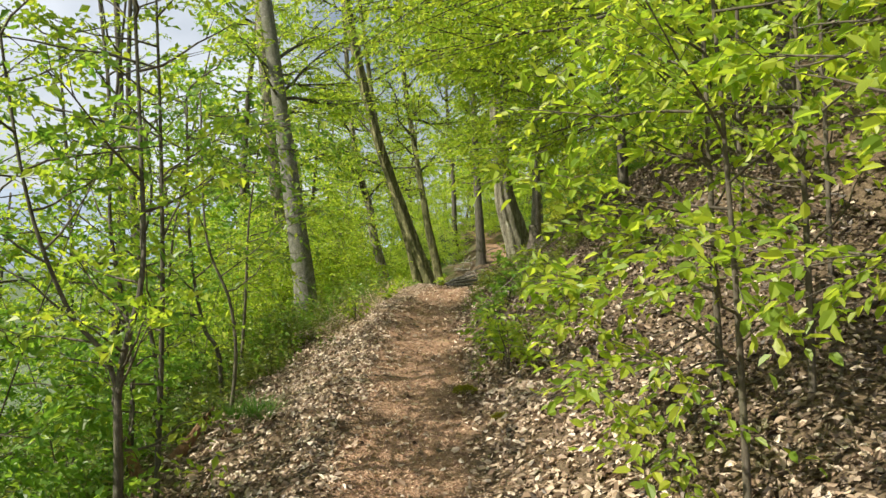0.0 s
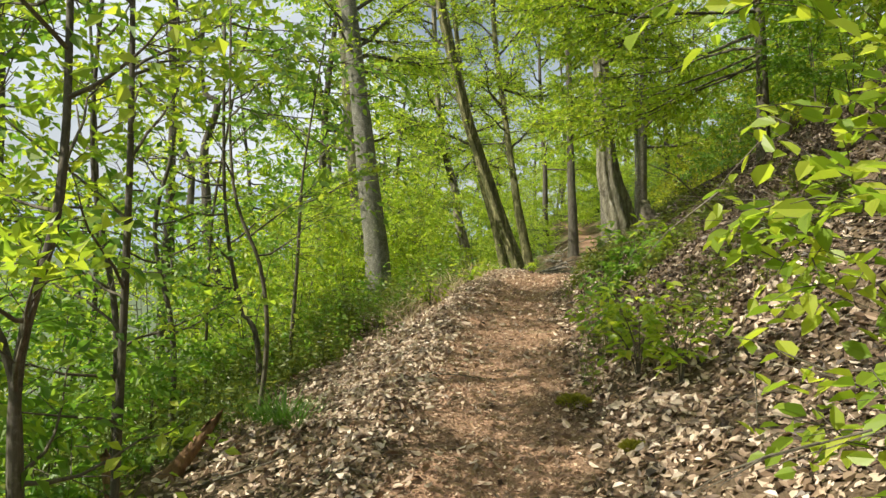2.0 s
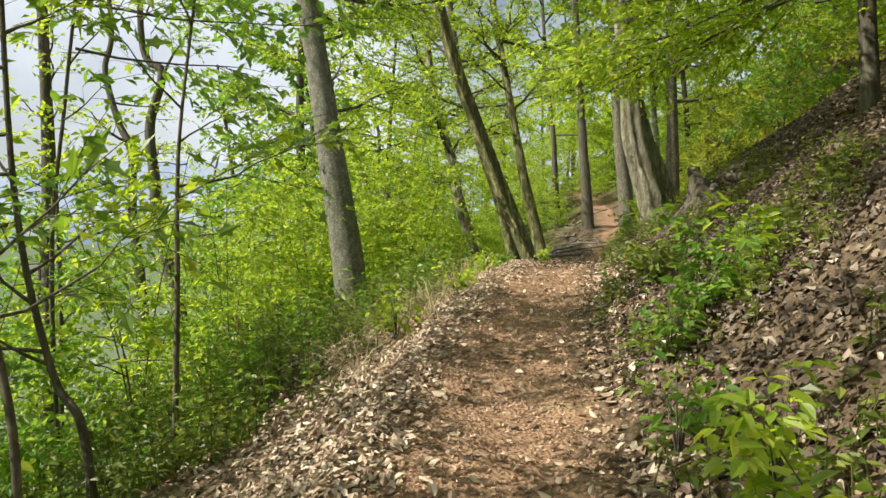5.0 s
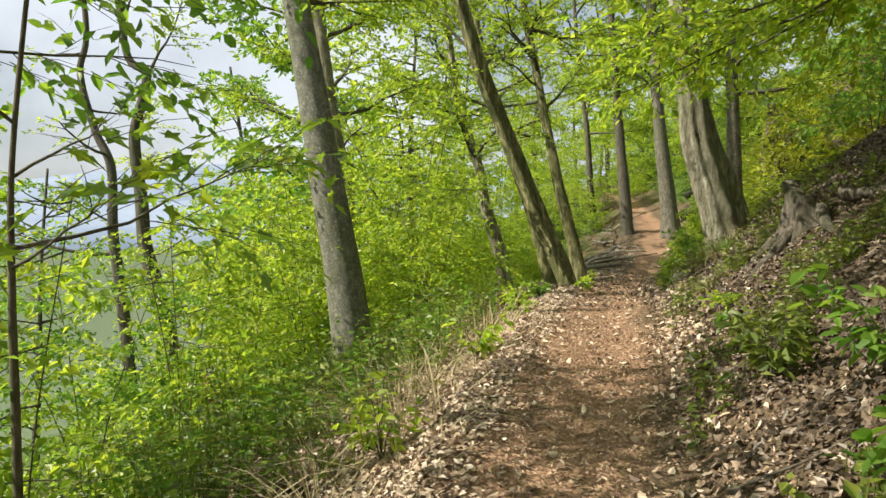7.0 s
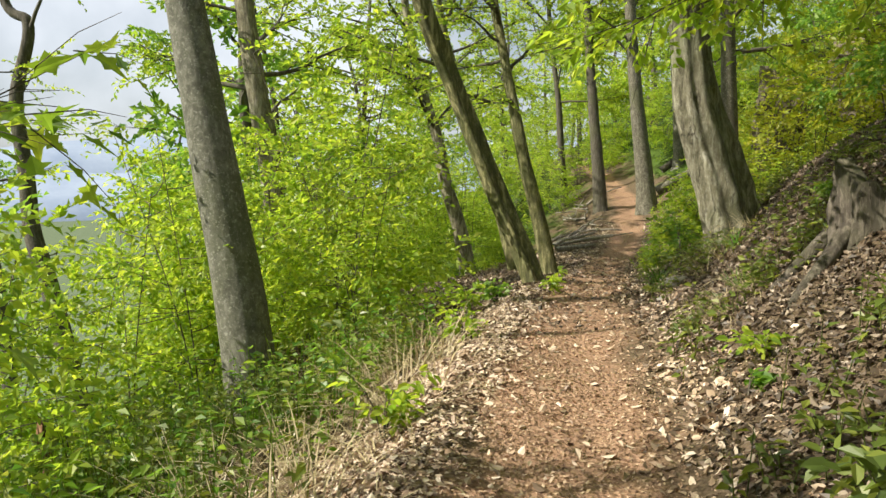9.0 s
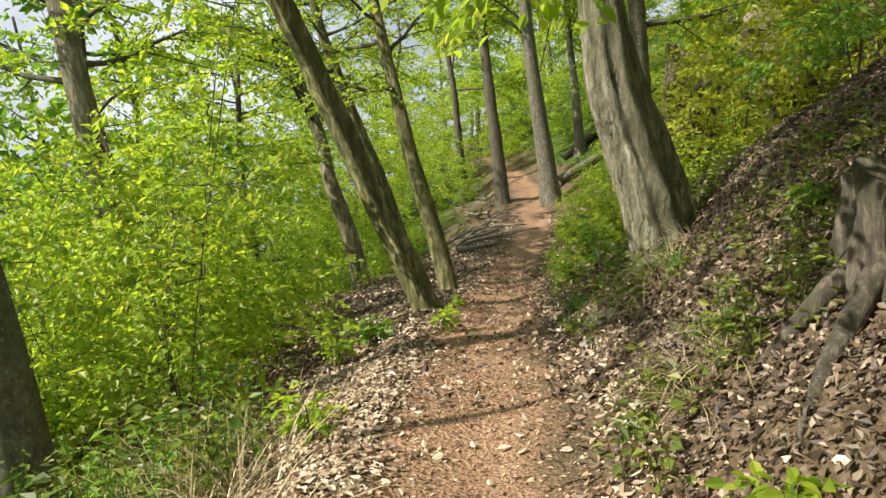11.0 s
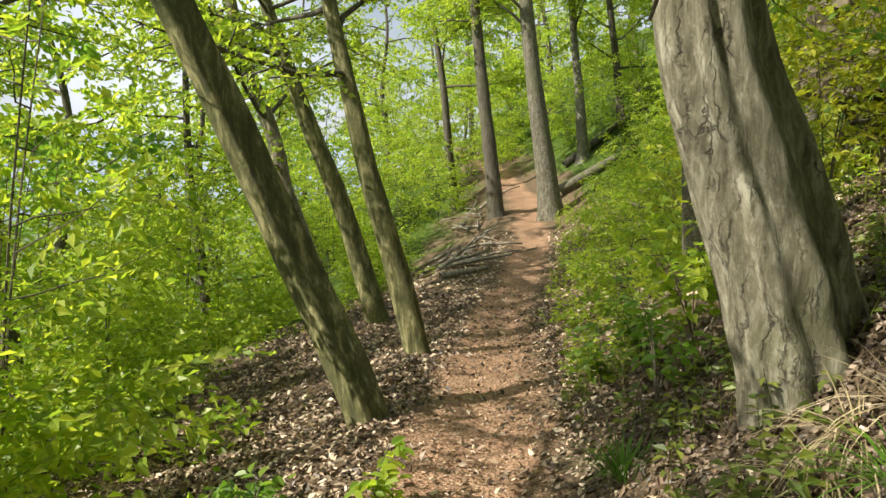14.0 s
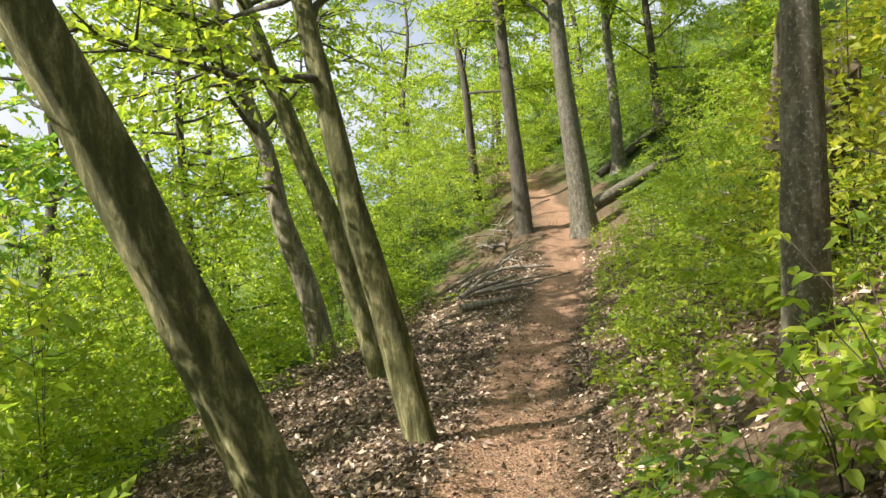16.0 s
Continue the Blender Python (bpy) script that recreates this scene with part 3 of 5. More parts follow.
# ---- the trees by the trail, in the order walked ----
tree("beech_tree", "tall grey smooth-barked beech leaning downhill beside the trail", [(-3.0, 15.6, 0.0), (-3.12, 15.6, 0.9), (-3.3, 15.6, 2.1), (-3.45, 15.6, 3.2), (-3.7, 15.6, 4.9), (-4.3, 15.7, 9), (-4.7, 15.8, 14)],
     # The seven limbs from 4.3 m up are added to shade the trail.
     0.255, 0.10, BARK_BEECH, 11, [(3, 4.6, 5.4, 1.0, 1.8, 250, 120), (7, 4.3, 5.7, 1.4, 2.4, 20, 90), (9, 8.6, 13, 1.6, 2.6, 200, 360)], flute=0.012, sides=24, flare=0.22, size=0.09, knots=0.012)
tree("hornbeam_tree", "grey fluted hornbeam trunk rising out of young beech leaves", [(-4.55, 21, -1.4), (-4.8, 21, 1.0), (-5.0, 21, 2.7), (-5.2, 21, 4.3), (-5.6, 21, 9), (-5.7, 21, 14)],
     0.24, 0.10, BARK_HORN, 12, [(9, 3.6, 7.5, 1.5, 2.8, 290, 300), (6, 7.5, 14, 1.8, 3.0, 180, 360)], flute=0.1, size=0.10)
tree("leaning_hornbeam", "strongly leaning mossy hornbeam on the lip of the trail", [(-0.53, 19.05, 0.2), (-0.68, 19.17, 0.55), (-0.9, 19.25, 1.1), (-1.15, 19.28, 1.7), (-1.41, 19.24, 2.4), (-1.7, 19.1, 3.2), (-2.02, 18.8, 4.2), (-2.7, 18.7, 7.0), (-3.0, 18.7, 10)],
     0.145, 0.105, BARK_LEAN, 13, [(4, 3.2, 5.0, 1.0, 1.8, 330, 120), (6, 5.5, 9.5, 1.3, 2.4, 330, 200)], flute=0.24, flare=0.3, size=0.085, twist=0.16, sides=36, knots=0.06)
tree("leaning_hornbeam", "slim mossy hornbeam leaning over the trail edge", [(-0.45, 22.0, 0.2), (-0.68, 22.0, 1.15), (-0.9, 22.0, 2.1), (-1.04, 22.0, 2.9), (-1.2, 22.05, 3.8), (-1.7, 22.3, 7), (-1.9, 22.4, 11)],
     0.13, 0.05, BARK_LEAN, 14, [(10, 2.8, 5.4, 1.0, 2.4, 100, 360), (10, 5, 10.5, 1.4, 2.8, 180, 360)], flute=0.2, flare=0.3, size=0.085, twist=0.16, sides=26, knots=0.06)
tree("leaning_hornbeam", "dark leaning hornbeam stem behind its neighbours", [(-1.25, 25.1, 0.0), (-1.7, 25.1, 1.6), (-2.13, 25.1, 2.9), (-2.42, 25.1, 3.9), (-2.8, 25.2, 5.5), (-3.6, 25.4, 11)],
     0.16, 0.06, BARK_LEAN, 15, [(11, 3.3, 6.5, 1.2, 2.6, 180, 360), (10, 6, 11, 1.5, 2.8, 180, 360)], flute=0.1, flare=0.35, size=0.09, twist=0.25)
tree("old_hornbeam", "flaky grey old hornbeam with a crooked stem", [(-2.62, 28, -0.6), (-2.85, 28, 0.6), (-3.2, 28, 1.9), (-3.35, 28, 2.9), (-3.75, 28, 4.3), (-4.1, 28, 6.5), (-4.4, 28, 11)],
     0.21, 0.07, BARK_HORN, 16, [(14, 2.8, 7, 1.5, 3.0, 180, 360), (9, 7, 12, 1.5, 3.0, 180, 360)], flute=0.14, flare=0.5, size=0.10)
big_hornbeam = tree("big_hornbeam", "thick fluted hornbeam with pale torn bark on the bank", [(1.4, 17.2, 0.9), (1.35, 17.2, 1.25), (1.29, 17.2, 1.55), (1.17, 17.2, 2.0), (1.04, 17.2, 2.5), (0.98, 17.2, 3.2), (0.84, 17.2, 5.0), (0.6, 17.3, 9), (0.5, 17.3, 15)],
     0.215, 0.11, BARK_TORN, 17, [(8, 4.0, 6.5, 1.6, 3.2, 60, 300), (12, 6.5, 14, 2.0, 3.6, 180, 360)], flute=0.2, sides=56, flare=0.25, twist=0.16, size=0.085, knots=0.07,
     # Extra boughs above the view, added to shade the bank.
     extra=[((0.86, 17.15, 4.7), 172, 2, 3.3, 0.035), ((0.86, 17.15, 5.1), -172, 3, 3.5, 0.035), ((0.84, 17.15, 5.4), 158, 2, 3.2, 0.035), ((0.86, 17.15, 4.9), -178, 6, 3.4, 0.035)])
# a second root-stem grown against the uphill side of the trunk
buttress = Chunks()
tube(buttress, smooth_line([(1.7, 17.36, 1.1), (1.58, 17.34, 1.4), (1.5, 17.33, 1.7), (1.39, 17.31, 2.05), (1.22, 17.29, 2.5), (1.08, 17.27, 3.1), (1.0, 17.24, 3.8), (0.9, 17.22, 4.6)], 40), np.interp(np.linspace(0, 1, 40), [0, 0.15, 0.4, 0.8, 1], [0.19, 0.14, 0.125, 0.1, 0.05]), 22, fluted(4, 0.2, 0.2, 0.07))
part("buttress", buttress, BARK_TORN, big_hornbeam, smooth=True)
tree("bank_tree", "mottled grey tree standing on the bank", [(2.1, 20.9, 0.9), (2.1, 20.9, 1.9), (2.1, 20.9, 2.6), (2.09, 20.9, 3.3), (2.05, 21, 6), (2.0, 21, 12)],
     0.165, 0.07, BARK_MOTTLE, 18, [(6, 2.2, 4.5, 1.2, 2.2, 90, 280), (9, 4.5, 11, 1.6, 3.0, 180, 360)], flute=0.06, flare=0.3, size=0.085)
tree("slender_tree", "straight dark slender tree at the trail bend", [(0.9, 36.5, 0.7), (0.82, 36.5, 2.2), (0.7, 36.5, 4.0), (0.55, 36.5, 6.7), (0.3, 36.5, 12), (0.2, 36.5, 17)],
     0.25, 0.09, BARK_DARK, 19, [(10, 5.5, 10, 1.6, 3.2, 180, 360), (10, 10, 16, 1.6, 3.2, 180, 360)], flute=0.04, flare=0.35, size=0.13)
tree("slender_tree", "grey ivy-flecked tree at the trail bend", [(2.42, 35.7, 0.8), (2.28, 35.7, 2.2), (2.1, 35.7, 4.0), (1.92, 35.7, 6.6), (1.7, 35.7, 12), (1.6, 35.7, 17)],
     0.33, 0.11, BARK_MOTTLE, 20, [(10, 5.0, 10, 1.8, 3.4, 180, 360), (10, 10, 16, 1.6, 3.2, 180, 360)], flute=0.05, flare=0.35, size=0.13)
tree("slender_tree", "thin dark stem far along the slope", [(-0.3, 40, 0.5), (-0.45, 40, 2.5), (-0.55, 40, 5), (-0.8, 40, 7.5), (-1.2, 40, 14)],
     0.17, 0.06, BARK_DARK, 21, [(14, 4.0, 13, 1.6, 3.0, 180, 360)], flute=0.05, size=0.14)
tree("slender_tree", "thin grey stem on the upper slope", [(4.0, 40, 2.5), (3.93, 40, 4.5), (3.8, 40, 6.8), (3.6, 40, 14)],
     0.2, 0.07, BARK_BEECH, 22, [(14, 4.0, 13, 1.6, 3.0, 180, 360)], flute=0.05, size=0.14)
tree("crooked_tree", "thin crooked dark tree on the falling slope", [(-7.6, 20, -2.9), (-8.2, 20, 0.0), (-8.5, 20, 1.2), (-8.54, 20, 2.1), (-8.62, 20, 3.3), (-8.32, 20, 4.4), (-8.75, 20, 5.1), (-8.7, 20, 9)],
     0.17, 0.05, BARK_DARK, 23, [(8, 4.5, 11, 0.9, 2.0, 180, 360)], flute=0.06, size=0.085)


tree("crooked_tree", "crooked forked dark tree reaching into the open sky", [(-8.2, 19, -2.6), (-8.29, 19, -0.75), (-8.37, 19, 0.5), (-8.47, 19, 1.5), (-8.45, 19, 2.65), (-8.72, 19, 3.3), (-8.96, 19, 4.3), (-8.8, 19, 5.2), (-9.1, 19, 8)],
     0.12, 0.04, BARK_DARK, 24, [(8, 3.0, 9, 0.9, 2.0, 180, 360)], flute=0.06, size=0.08, sec=3.5, twig=0.2)


# Added trees below the trail; their crowns, out of view, shade the bank.
for x, y, tall, seed in ((-5.6, 8.9, 12.5, 25), (-5.4, 4.9, 12.0, 26), (-5.6, 12.4, 13.2, 27)):
    z = float(ground_z(x, y))
    tree("slender_tree", "added slender dark tree, its high crown shading the bank", [(x, y, z), (x + 0.15, y, z + tall * 0.3), (x - 0.05, y + 0.1, z + tall * 0.6), (x - 0.2, y, z + tall)],
         0.075, 0.03, BARK_DARK, seed, [(13, tall - 4.6, tall - 0.4, 1.2, 2.1, 180, 360)], flute=0.06, size=0.085, sides=10)


# ---- the bank trees and the branches that hang over the trail ----
tree("bank_tree", "dark tree on the steep bank with boughs over the trail", [(2.85, 12.8, 1.9), (2.8, 12.8, 3.0), (2.72, 12.8, 4.2), (2.5, 12.9, 7), (2.4, 13, 12)],
     0.10, 0.045, BARK_DARK, 31, [(9, 2.8, 6, 1.6, 3.0, 270, 200), (8, 6, 11, 1.8, 3.0, 180, 360)], size=0.085, form="oval",
     sec=4.4, extra=[((2.74, 12.8, 3.66), -60, -16, 3.0, 0.02), ((2.74, 12.8, 3.76), -54, -16, 3.0, 0.02), ((2.74, 12.8, 3.84), -63, -16, 3.0, 0.02), ((2.74, 12.8, 3.9), -45, -2, 3.0, 0.025), ((2.7, 12.8, 4.4), -100, 5, 3.4, 0.03), ((2.65, 12.8, 5.0), -55, 6, 4.2, 0.035), ((2.7, 12.8, 4.1), -20, 2, 3.0, 0.03), ((2.7, 12.8, 4.6), -126, 2, 3.8, 0.03), ((2.65, 12.8, 5.3), -75, 6, 4.0, 0.03)])
tree("bank_tree", "grey tree high on the bank with wide spring foliage", [(3.6, 8.2, 2.6), (3.5, 8.3, 4.5), (3.2, 8.4, 7), (3.0, 8.5, 12)],
     0.16, 0.06, BARK_DARK, 32, [(10, 1.6, 6, 1.8, 3.6, 290, 200), (8, 6, 11, 1.8, 3.2, 180, 360)], size=0.08,
     sec=4.4, extra=[((3.5, 8.3, 4.3), -70, -3, 4.0, 0.035), ((3.5, 8.3, 4.6), -40, 2, 4.4, 0.035), ((3.4, 8.4, 5.0), -54, 0, 5.2, 0.04), ((3.45, 8.3, 4.5), -95, 0, 4.4, 0.035), ((3.45, 8.3, 5.2), -112, 4, 4.4, 0.035), ((3.4, 8.4, 4.9), -25, 3, 4.2, 0.035), ((3.45, 8.3, 5.6), -85, 5, 4.6, 0.035)])
tree("young_beech", "young beech with bright translucent leaves beside the trail", [(1.85, 4.7, 0.3), (1.75, 4.65, 1.2), (1.68, 4.6, 2.2), (1.6, 4.6, 3.6)],
     0.028, 0.01, BARK_TWIG, 34, [(9, 0.5, 3.2, 0.7, 1.2, 225, 90), (6, 1.2, 3.3, 0.7, 1.3, 120, 140)], size=0.078, flare=0.2, sides=8, fine=True, bark_twig=BARK_TWIG, form="oval",
     group="saplings", sec=4.8, twig=0.13, per=6,
     extra=[((1.75, 4.65, 1.25), -108, 2, 1.05, 0.007), ((1.75, 4.65, 1.3), -128, 4, 1.5, 0.008), ((1.75, 4.65, 1.0), -140, 2, 1.6, 0.008), ((1.78, 4.65, 0.8), -118, -6, 1.05, 0.007),
            ((1.7, 4.6, 1.7), -118, 8, 1.2, 0.007), ((1.7, 4.6, 2.0), -128, 8, 1.4, 0.008), ((1.78, 4.65, 0.7), -150, -8, 1.4, 0.007), ((1.7, 4.6, 2.3), -145, 8, 1.4, 0.008), ((1.75, 4.6, 1.5), -155, 4, 1.5, 0.008)])
tree("young_beech", "bushy young beech on the bank foot", [(2.6, 6.4, 1.0), (2.5, 6.4, 2.2), (2.45, 6.4, 4.2)],
     0.035, 0.012, BARK_TWIG, 35, [(12, 0.8, 3.8, 0.9, 1.8, 270, 260)], size=0.08, flare=0.2, sides=8, bark_twig=BARK_TWIG, group="saplings", form="oval")
tree("young_beech", "young beech arching low over the litter", [(2.3, 2.6, 0.6), (2.2, 2.7, 1.6), (2.0, 2.8, 3.4)],
     0.03, 0.01, BARK_TWIG, 36, [(10, 0.5, 3.0, 0.8, 1.5, 300, 200)], size=0.085, flare=0.2, sides=8, bark_twig=BARK_TWIG, group="saplings", form="oval")

for x, y, tall, seed in ((1.55, 3.5, 2.6, 37), (2.1, 4.1, 3.4, 38), (2.75, 5.3, 3.6, 39), (3.3, 7.2, 3.4, 40)):
    z = float(ground_z(x, y))
    tree("young_beech", "slim young beech with small bright leaves on the bank", [(x, y, z), (x - 0.08, y, z + tall * 0.4), (x - 0.2, y + 0.05, z + tall)],
         0.022, 0.008, BARK_TWIG, seed, [(int(5 * tall), 0.5, tall - 0.1, 0.5, 1.2, 250, 300)], size=0.062, flare=0.2, sides=8, bark_twig=BARK_TWIG, group="saplings", form="oval", sec=5.0, twig=0.13, per=6)

# saplings on the downhill side: thin forked stems
SAPLINGS = [
    ("forked sapling with dark wiry stems and fresh leaves", [(-1.86, 4.55, -0.6), (-1.84, 4.5, 0.1), (-1.83, 4.5, 0.7), (-1.72, 4.55, 1.3), (-1.8, 4.7, 2.1), (-1.95, 4.9, 3.4)], 0.03, 41, LEAF_SPRING),
    ("forked sapling with dark wiry stems and fresh leaves", [(-1.86, 4.55, -0.6), (-1.85, 4.5, 0.6), (-2.1, 4.4, 1.1), (-2.3, 4.3, 1.8), (-2.5, 4.3, 3.0)], 0.022, 42, LEAF_GREEN),
    ("slim sapling rising from the slope", [(-1.95, 5.3, -0.6), (-1.9, 5.3, 0.8), (-1.95, 5.4, 2.0), (-2.05, 5.5, 3.6)], 0.025, 43, LEAF_SPRING),
    ("slim sapling rising from the slope", [(-2.65, 6.4, -0.9), (-2.6, 6.4, 0.5), (-2.8, 6.4, 1.8), (-2.7, 6.5, 3.8)], 0.028, 44, LEAF_SPRING),
    ("slim sapling with a bent dark stem", [(-3.1, 8.0, -0.9), (-3.05, 8.0, 0.2), (-3.25, 8.0, 1.2), (-3.15, 8.1, 2.0), (-3.3, 8.2, 3.0)], 0.03, 45, LEAF_GREEN),
    ("bent hazel-like stem among saplings", [(-2.55, 8.75, -0.6), (-2.62, 8.75, 0.2), (-2.8, 8.75, 0.55), (-2.95, 8.7, 1.5), (-3.0, 8.7, 3.2)], 0.034, 46, LEAF_SPRING),
    ("slim sapling rising from the slope", [(-4.4, 7.2, -1.4), (-4.3, 7.2, 1.0), (-4.5, 7.2, 3.2), (-4.4, 7.2, 5.5)], 0.045, 49, LEAF_SPRING),
    ("slim sapling rising from the slope", [(-3.7, 5.3, -1.2), (-3.7, 5.3, 0.8), (-3.5, 5.3, 2.4), (-3.7, 5.3, 4.5)], 0.035, 50, LEAF_GREEN),
    ("wispy sapling with pale new leaves", [(-4.9, 9.6, -1.6), (-4.8, 9.6, 1.2), (-5.0, 9.6, 4.2)], 0.04, 51, LEAF_SPRING),
    ("wispy sapling with pale new leaves", [(-5.6, 12.6, -1.8), (-5.5, 12.6, 0.6), (-5.55, 12.6, 3.4)], 0.04, 52, LEAF_SPRING),
    ("slim sapling rising from the slope", [(-3.0, 3.2, -1.0), (-3.0, 3.2, 1.0), (-3.2, 3.3, 3.8)], 0.03, 53, LEAF_GREEN),
]
for text, axis, r0, seed, mat in SAPLINGS:
    top = axis[-1][2] - axis[0][2]
    tree("sapling", text, axis, r0, r0 * 0.35, BARK_DARK, seed, [(int(4 + top * 3.0), 0.7, top - 0.1, 0.5, 1.2, 180, 360)], leaf_mat=mat, size=0.078, group="saplings", sides=7, flare=0.3,
         bark_twig=BARK_TWIG, fine=False, sec=5.0, twig=0.13, per=6, form="plain")
tree("linden_sapling", "sapling with broad hanging leaves over the slope", [(-3.75, 10.1, -1.0), (-3.7, 10.0, 1.0), (-3.55, 10.0, 2.2), (-3.3, 9.9, 3.3), (-3.1, 9.9, 4.2)],
     0.02, 0.008, BARK_TWIG, 63, [(6, 2.6, 4.6, 0.6, 1.2, 150, 300)], leaf_mat=LEAF_GREEN, size=0.10, form="oval", group="saplings", sides=7, sec=4.2, twig=0.18, per=5, bark_twig=BARK_TWIG, fine=True,
     extra=[((-3.4, 9.95, 2.9), 62, -2, 1.7, 0.012), ((-3.3, 9.95, 3.2), 80, -8, 1.6, 0.012), ((-3.45, 10.0, 2.6), 48, 0, 1.5, 0.012)])
tree("maple_sapling", "maple sapling with large lobed leaves", [(-2.2, 7.5, -0.6), (-2.05, 7.5, 0.2), (-2.1, 7.5, 0.9), (-2.35, 7.5, 1.6), (-2.45, 7.6, 3.0)],
     0.024, 0.008, BARK_TWIG, 61, [(7, 1.0, 3.3, 0.5, 1.1, 120, 300)], leaf_mat=LEAF_MAPLE, size=0.13, form="lobed", group="saplings", sides=7, sec=4.0, twig=0.2, per=4, bark_twig=BARK_TWIG, fine=True)
tree("maple_sapling", "maple sapling with large lobed leaves", [(-2.75, 9.9, -0.6), (-2.62, 9.8, 0.8), (-2.6, 9.8, 1.5), (-2.55, 9.8, 2.1), (-2.4, 9.9, 3.4)],
     0.024, 0.008, BARK_TWIG, 62, [(5, 1.9, 3.4, 0.6, 1.2, 120, 300)], leaf_mat=LEAF_MAPLE, size=0.13, form="lobed", group="saplings", sides=7, sec=4.0, twig=0.2, per=4, bark_twig=BARK_TWIG, fine=True,
     extra=[((-2.6, 9.8, 1.6), 9, 17, 2.0, 0.012)])


# ---- beech undergrowth, a few kinds repeated ----
def bush_kind(seed, height, limbs, reach, size, mat, label, name="beech_bush"):
    rng = np.random.RandomState(seed)
    t = thing(name, (0, 0, 0), label, "bush", "undergrowth bushes")
    wood, fol = Chunks(), Foliage()
    for k in range(3):
        a = rng.uniform(0, 6.28)
        lean = np.array([math.sin(a), math.cos(a), 0]) * rng.uniform(0.3, 0.8) * height * 0.5
        line = smooth_line([(0, 0, -0.15), (lean[0] * 0.3, lean[1] * 0.3, height * 0.4), (lean[0], lean[1], height)], 9)
        tube(wood, line, np.linspace(0.010, 0.003, 9) * (height / 3) ** 0.7, 6)
        for i in range(limbs):
            q = 0.14 + 0.86 * (i + rng.uniform(0.3, 1)) / limbs
            p = [np.interp(q, np.linspace(0, 1, 9), line[:, j]) for j in range(3)]
            limb(rng, wood, fol, p, rng.uniform(0, 6.28), radians(rng.uniform(-5, 25)), reach * rng.uniform(0.6, 1.15) * (1.15 - 0.6 * q), 0.006, size, 6.2, 0.11, 7, flat=0.48, stout=i % 2 == 0)
    tagged(part("branchwork", wood, BARK_TWIG, t), kind="stuff")
    part("foliage", fol.chunks(free=False), mat, t)
    return t


BUSHES = [
    bush_kind(71, 3.2, 9, 1.3, 0.085, LEAF_SPRING, "bright yellow-green young beech bush in tiers"),
    bush_kind(72, 4.2, 11, 1.5, 0.09, LEAF_SPRING, "tall young beech bush with layered spring leaves"),
    bush_kind(73, 2.2, 9, 1.05, 0.08, LEAF_SPRING, "low young beech bush with fresh leaves"),
    bush_kind(74, 3.0, 9, 1.25, 0.09, LEAF_GREEN, "mid-green bush on the shaded slope"),
    bush_kind(75, 1.1, 8, 0.7, 0.065, LEAF_SPRING, "low leafy bush beside the trail", "low_bush"),
    bush_kind(76, 2.4, 8, 1.15, 0.08, LEAF_YELLOW, "yellowish-leaved bush on the bank"),
]
USED = set()


def set_bush(kind, x, y, scale=1.0, turn=0.0, sink=0.0):
    m = pose(x, y, float(ground_z(x, y)) - sink, 0, 0, turn) @ Matrix.Diagonal((scale, scale, scale, 1))
    if kind in USED:
        return copy_thing(BUSHES[kind], m)
    USED.add(kind)
    BUSHES[kind].matrix_basis = m
    return BUSHES[kind]


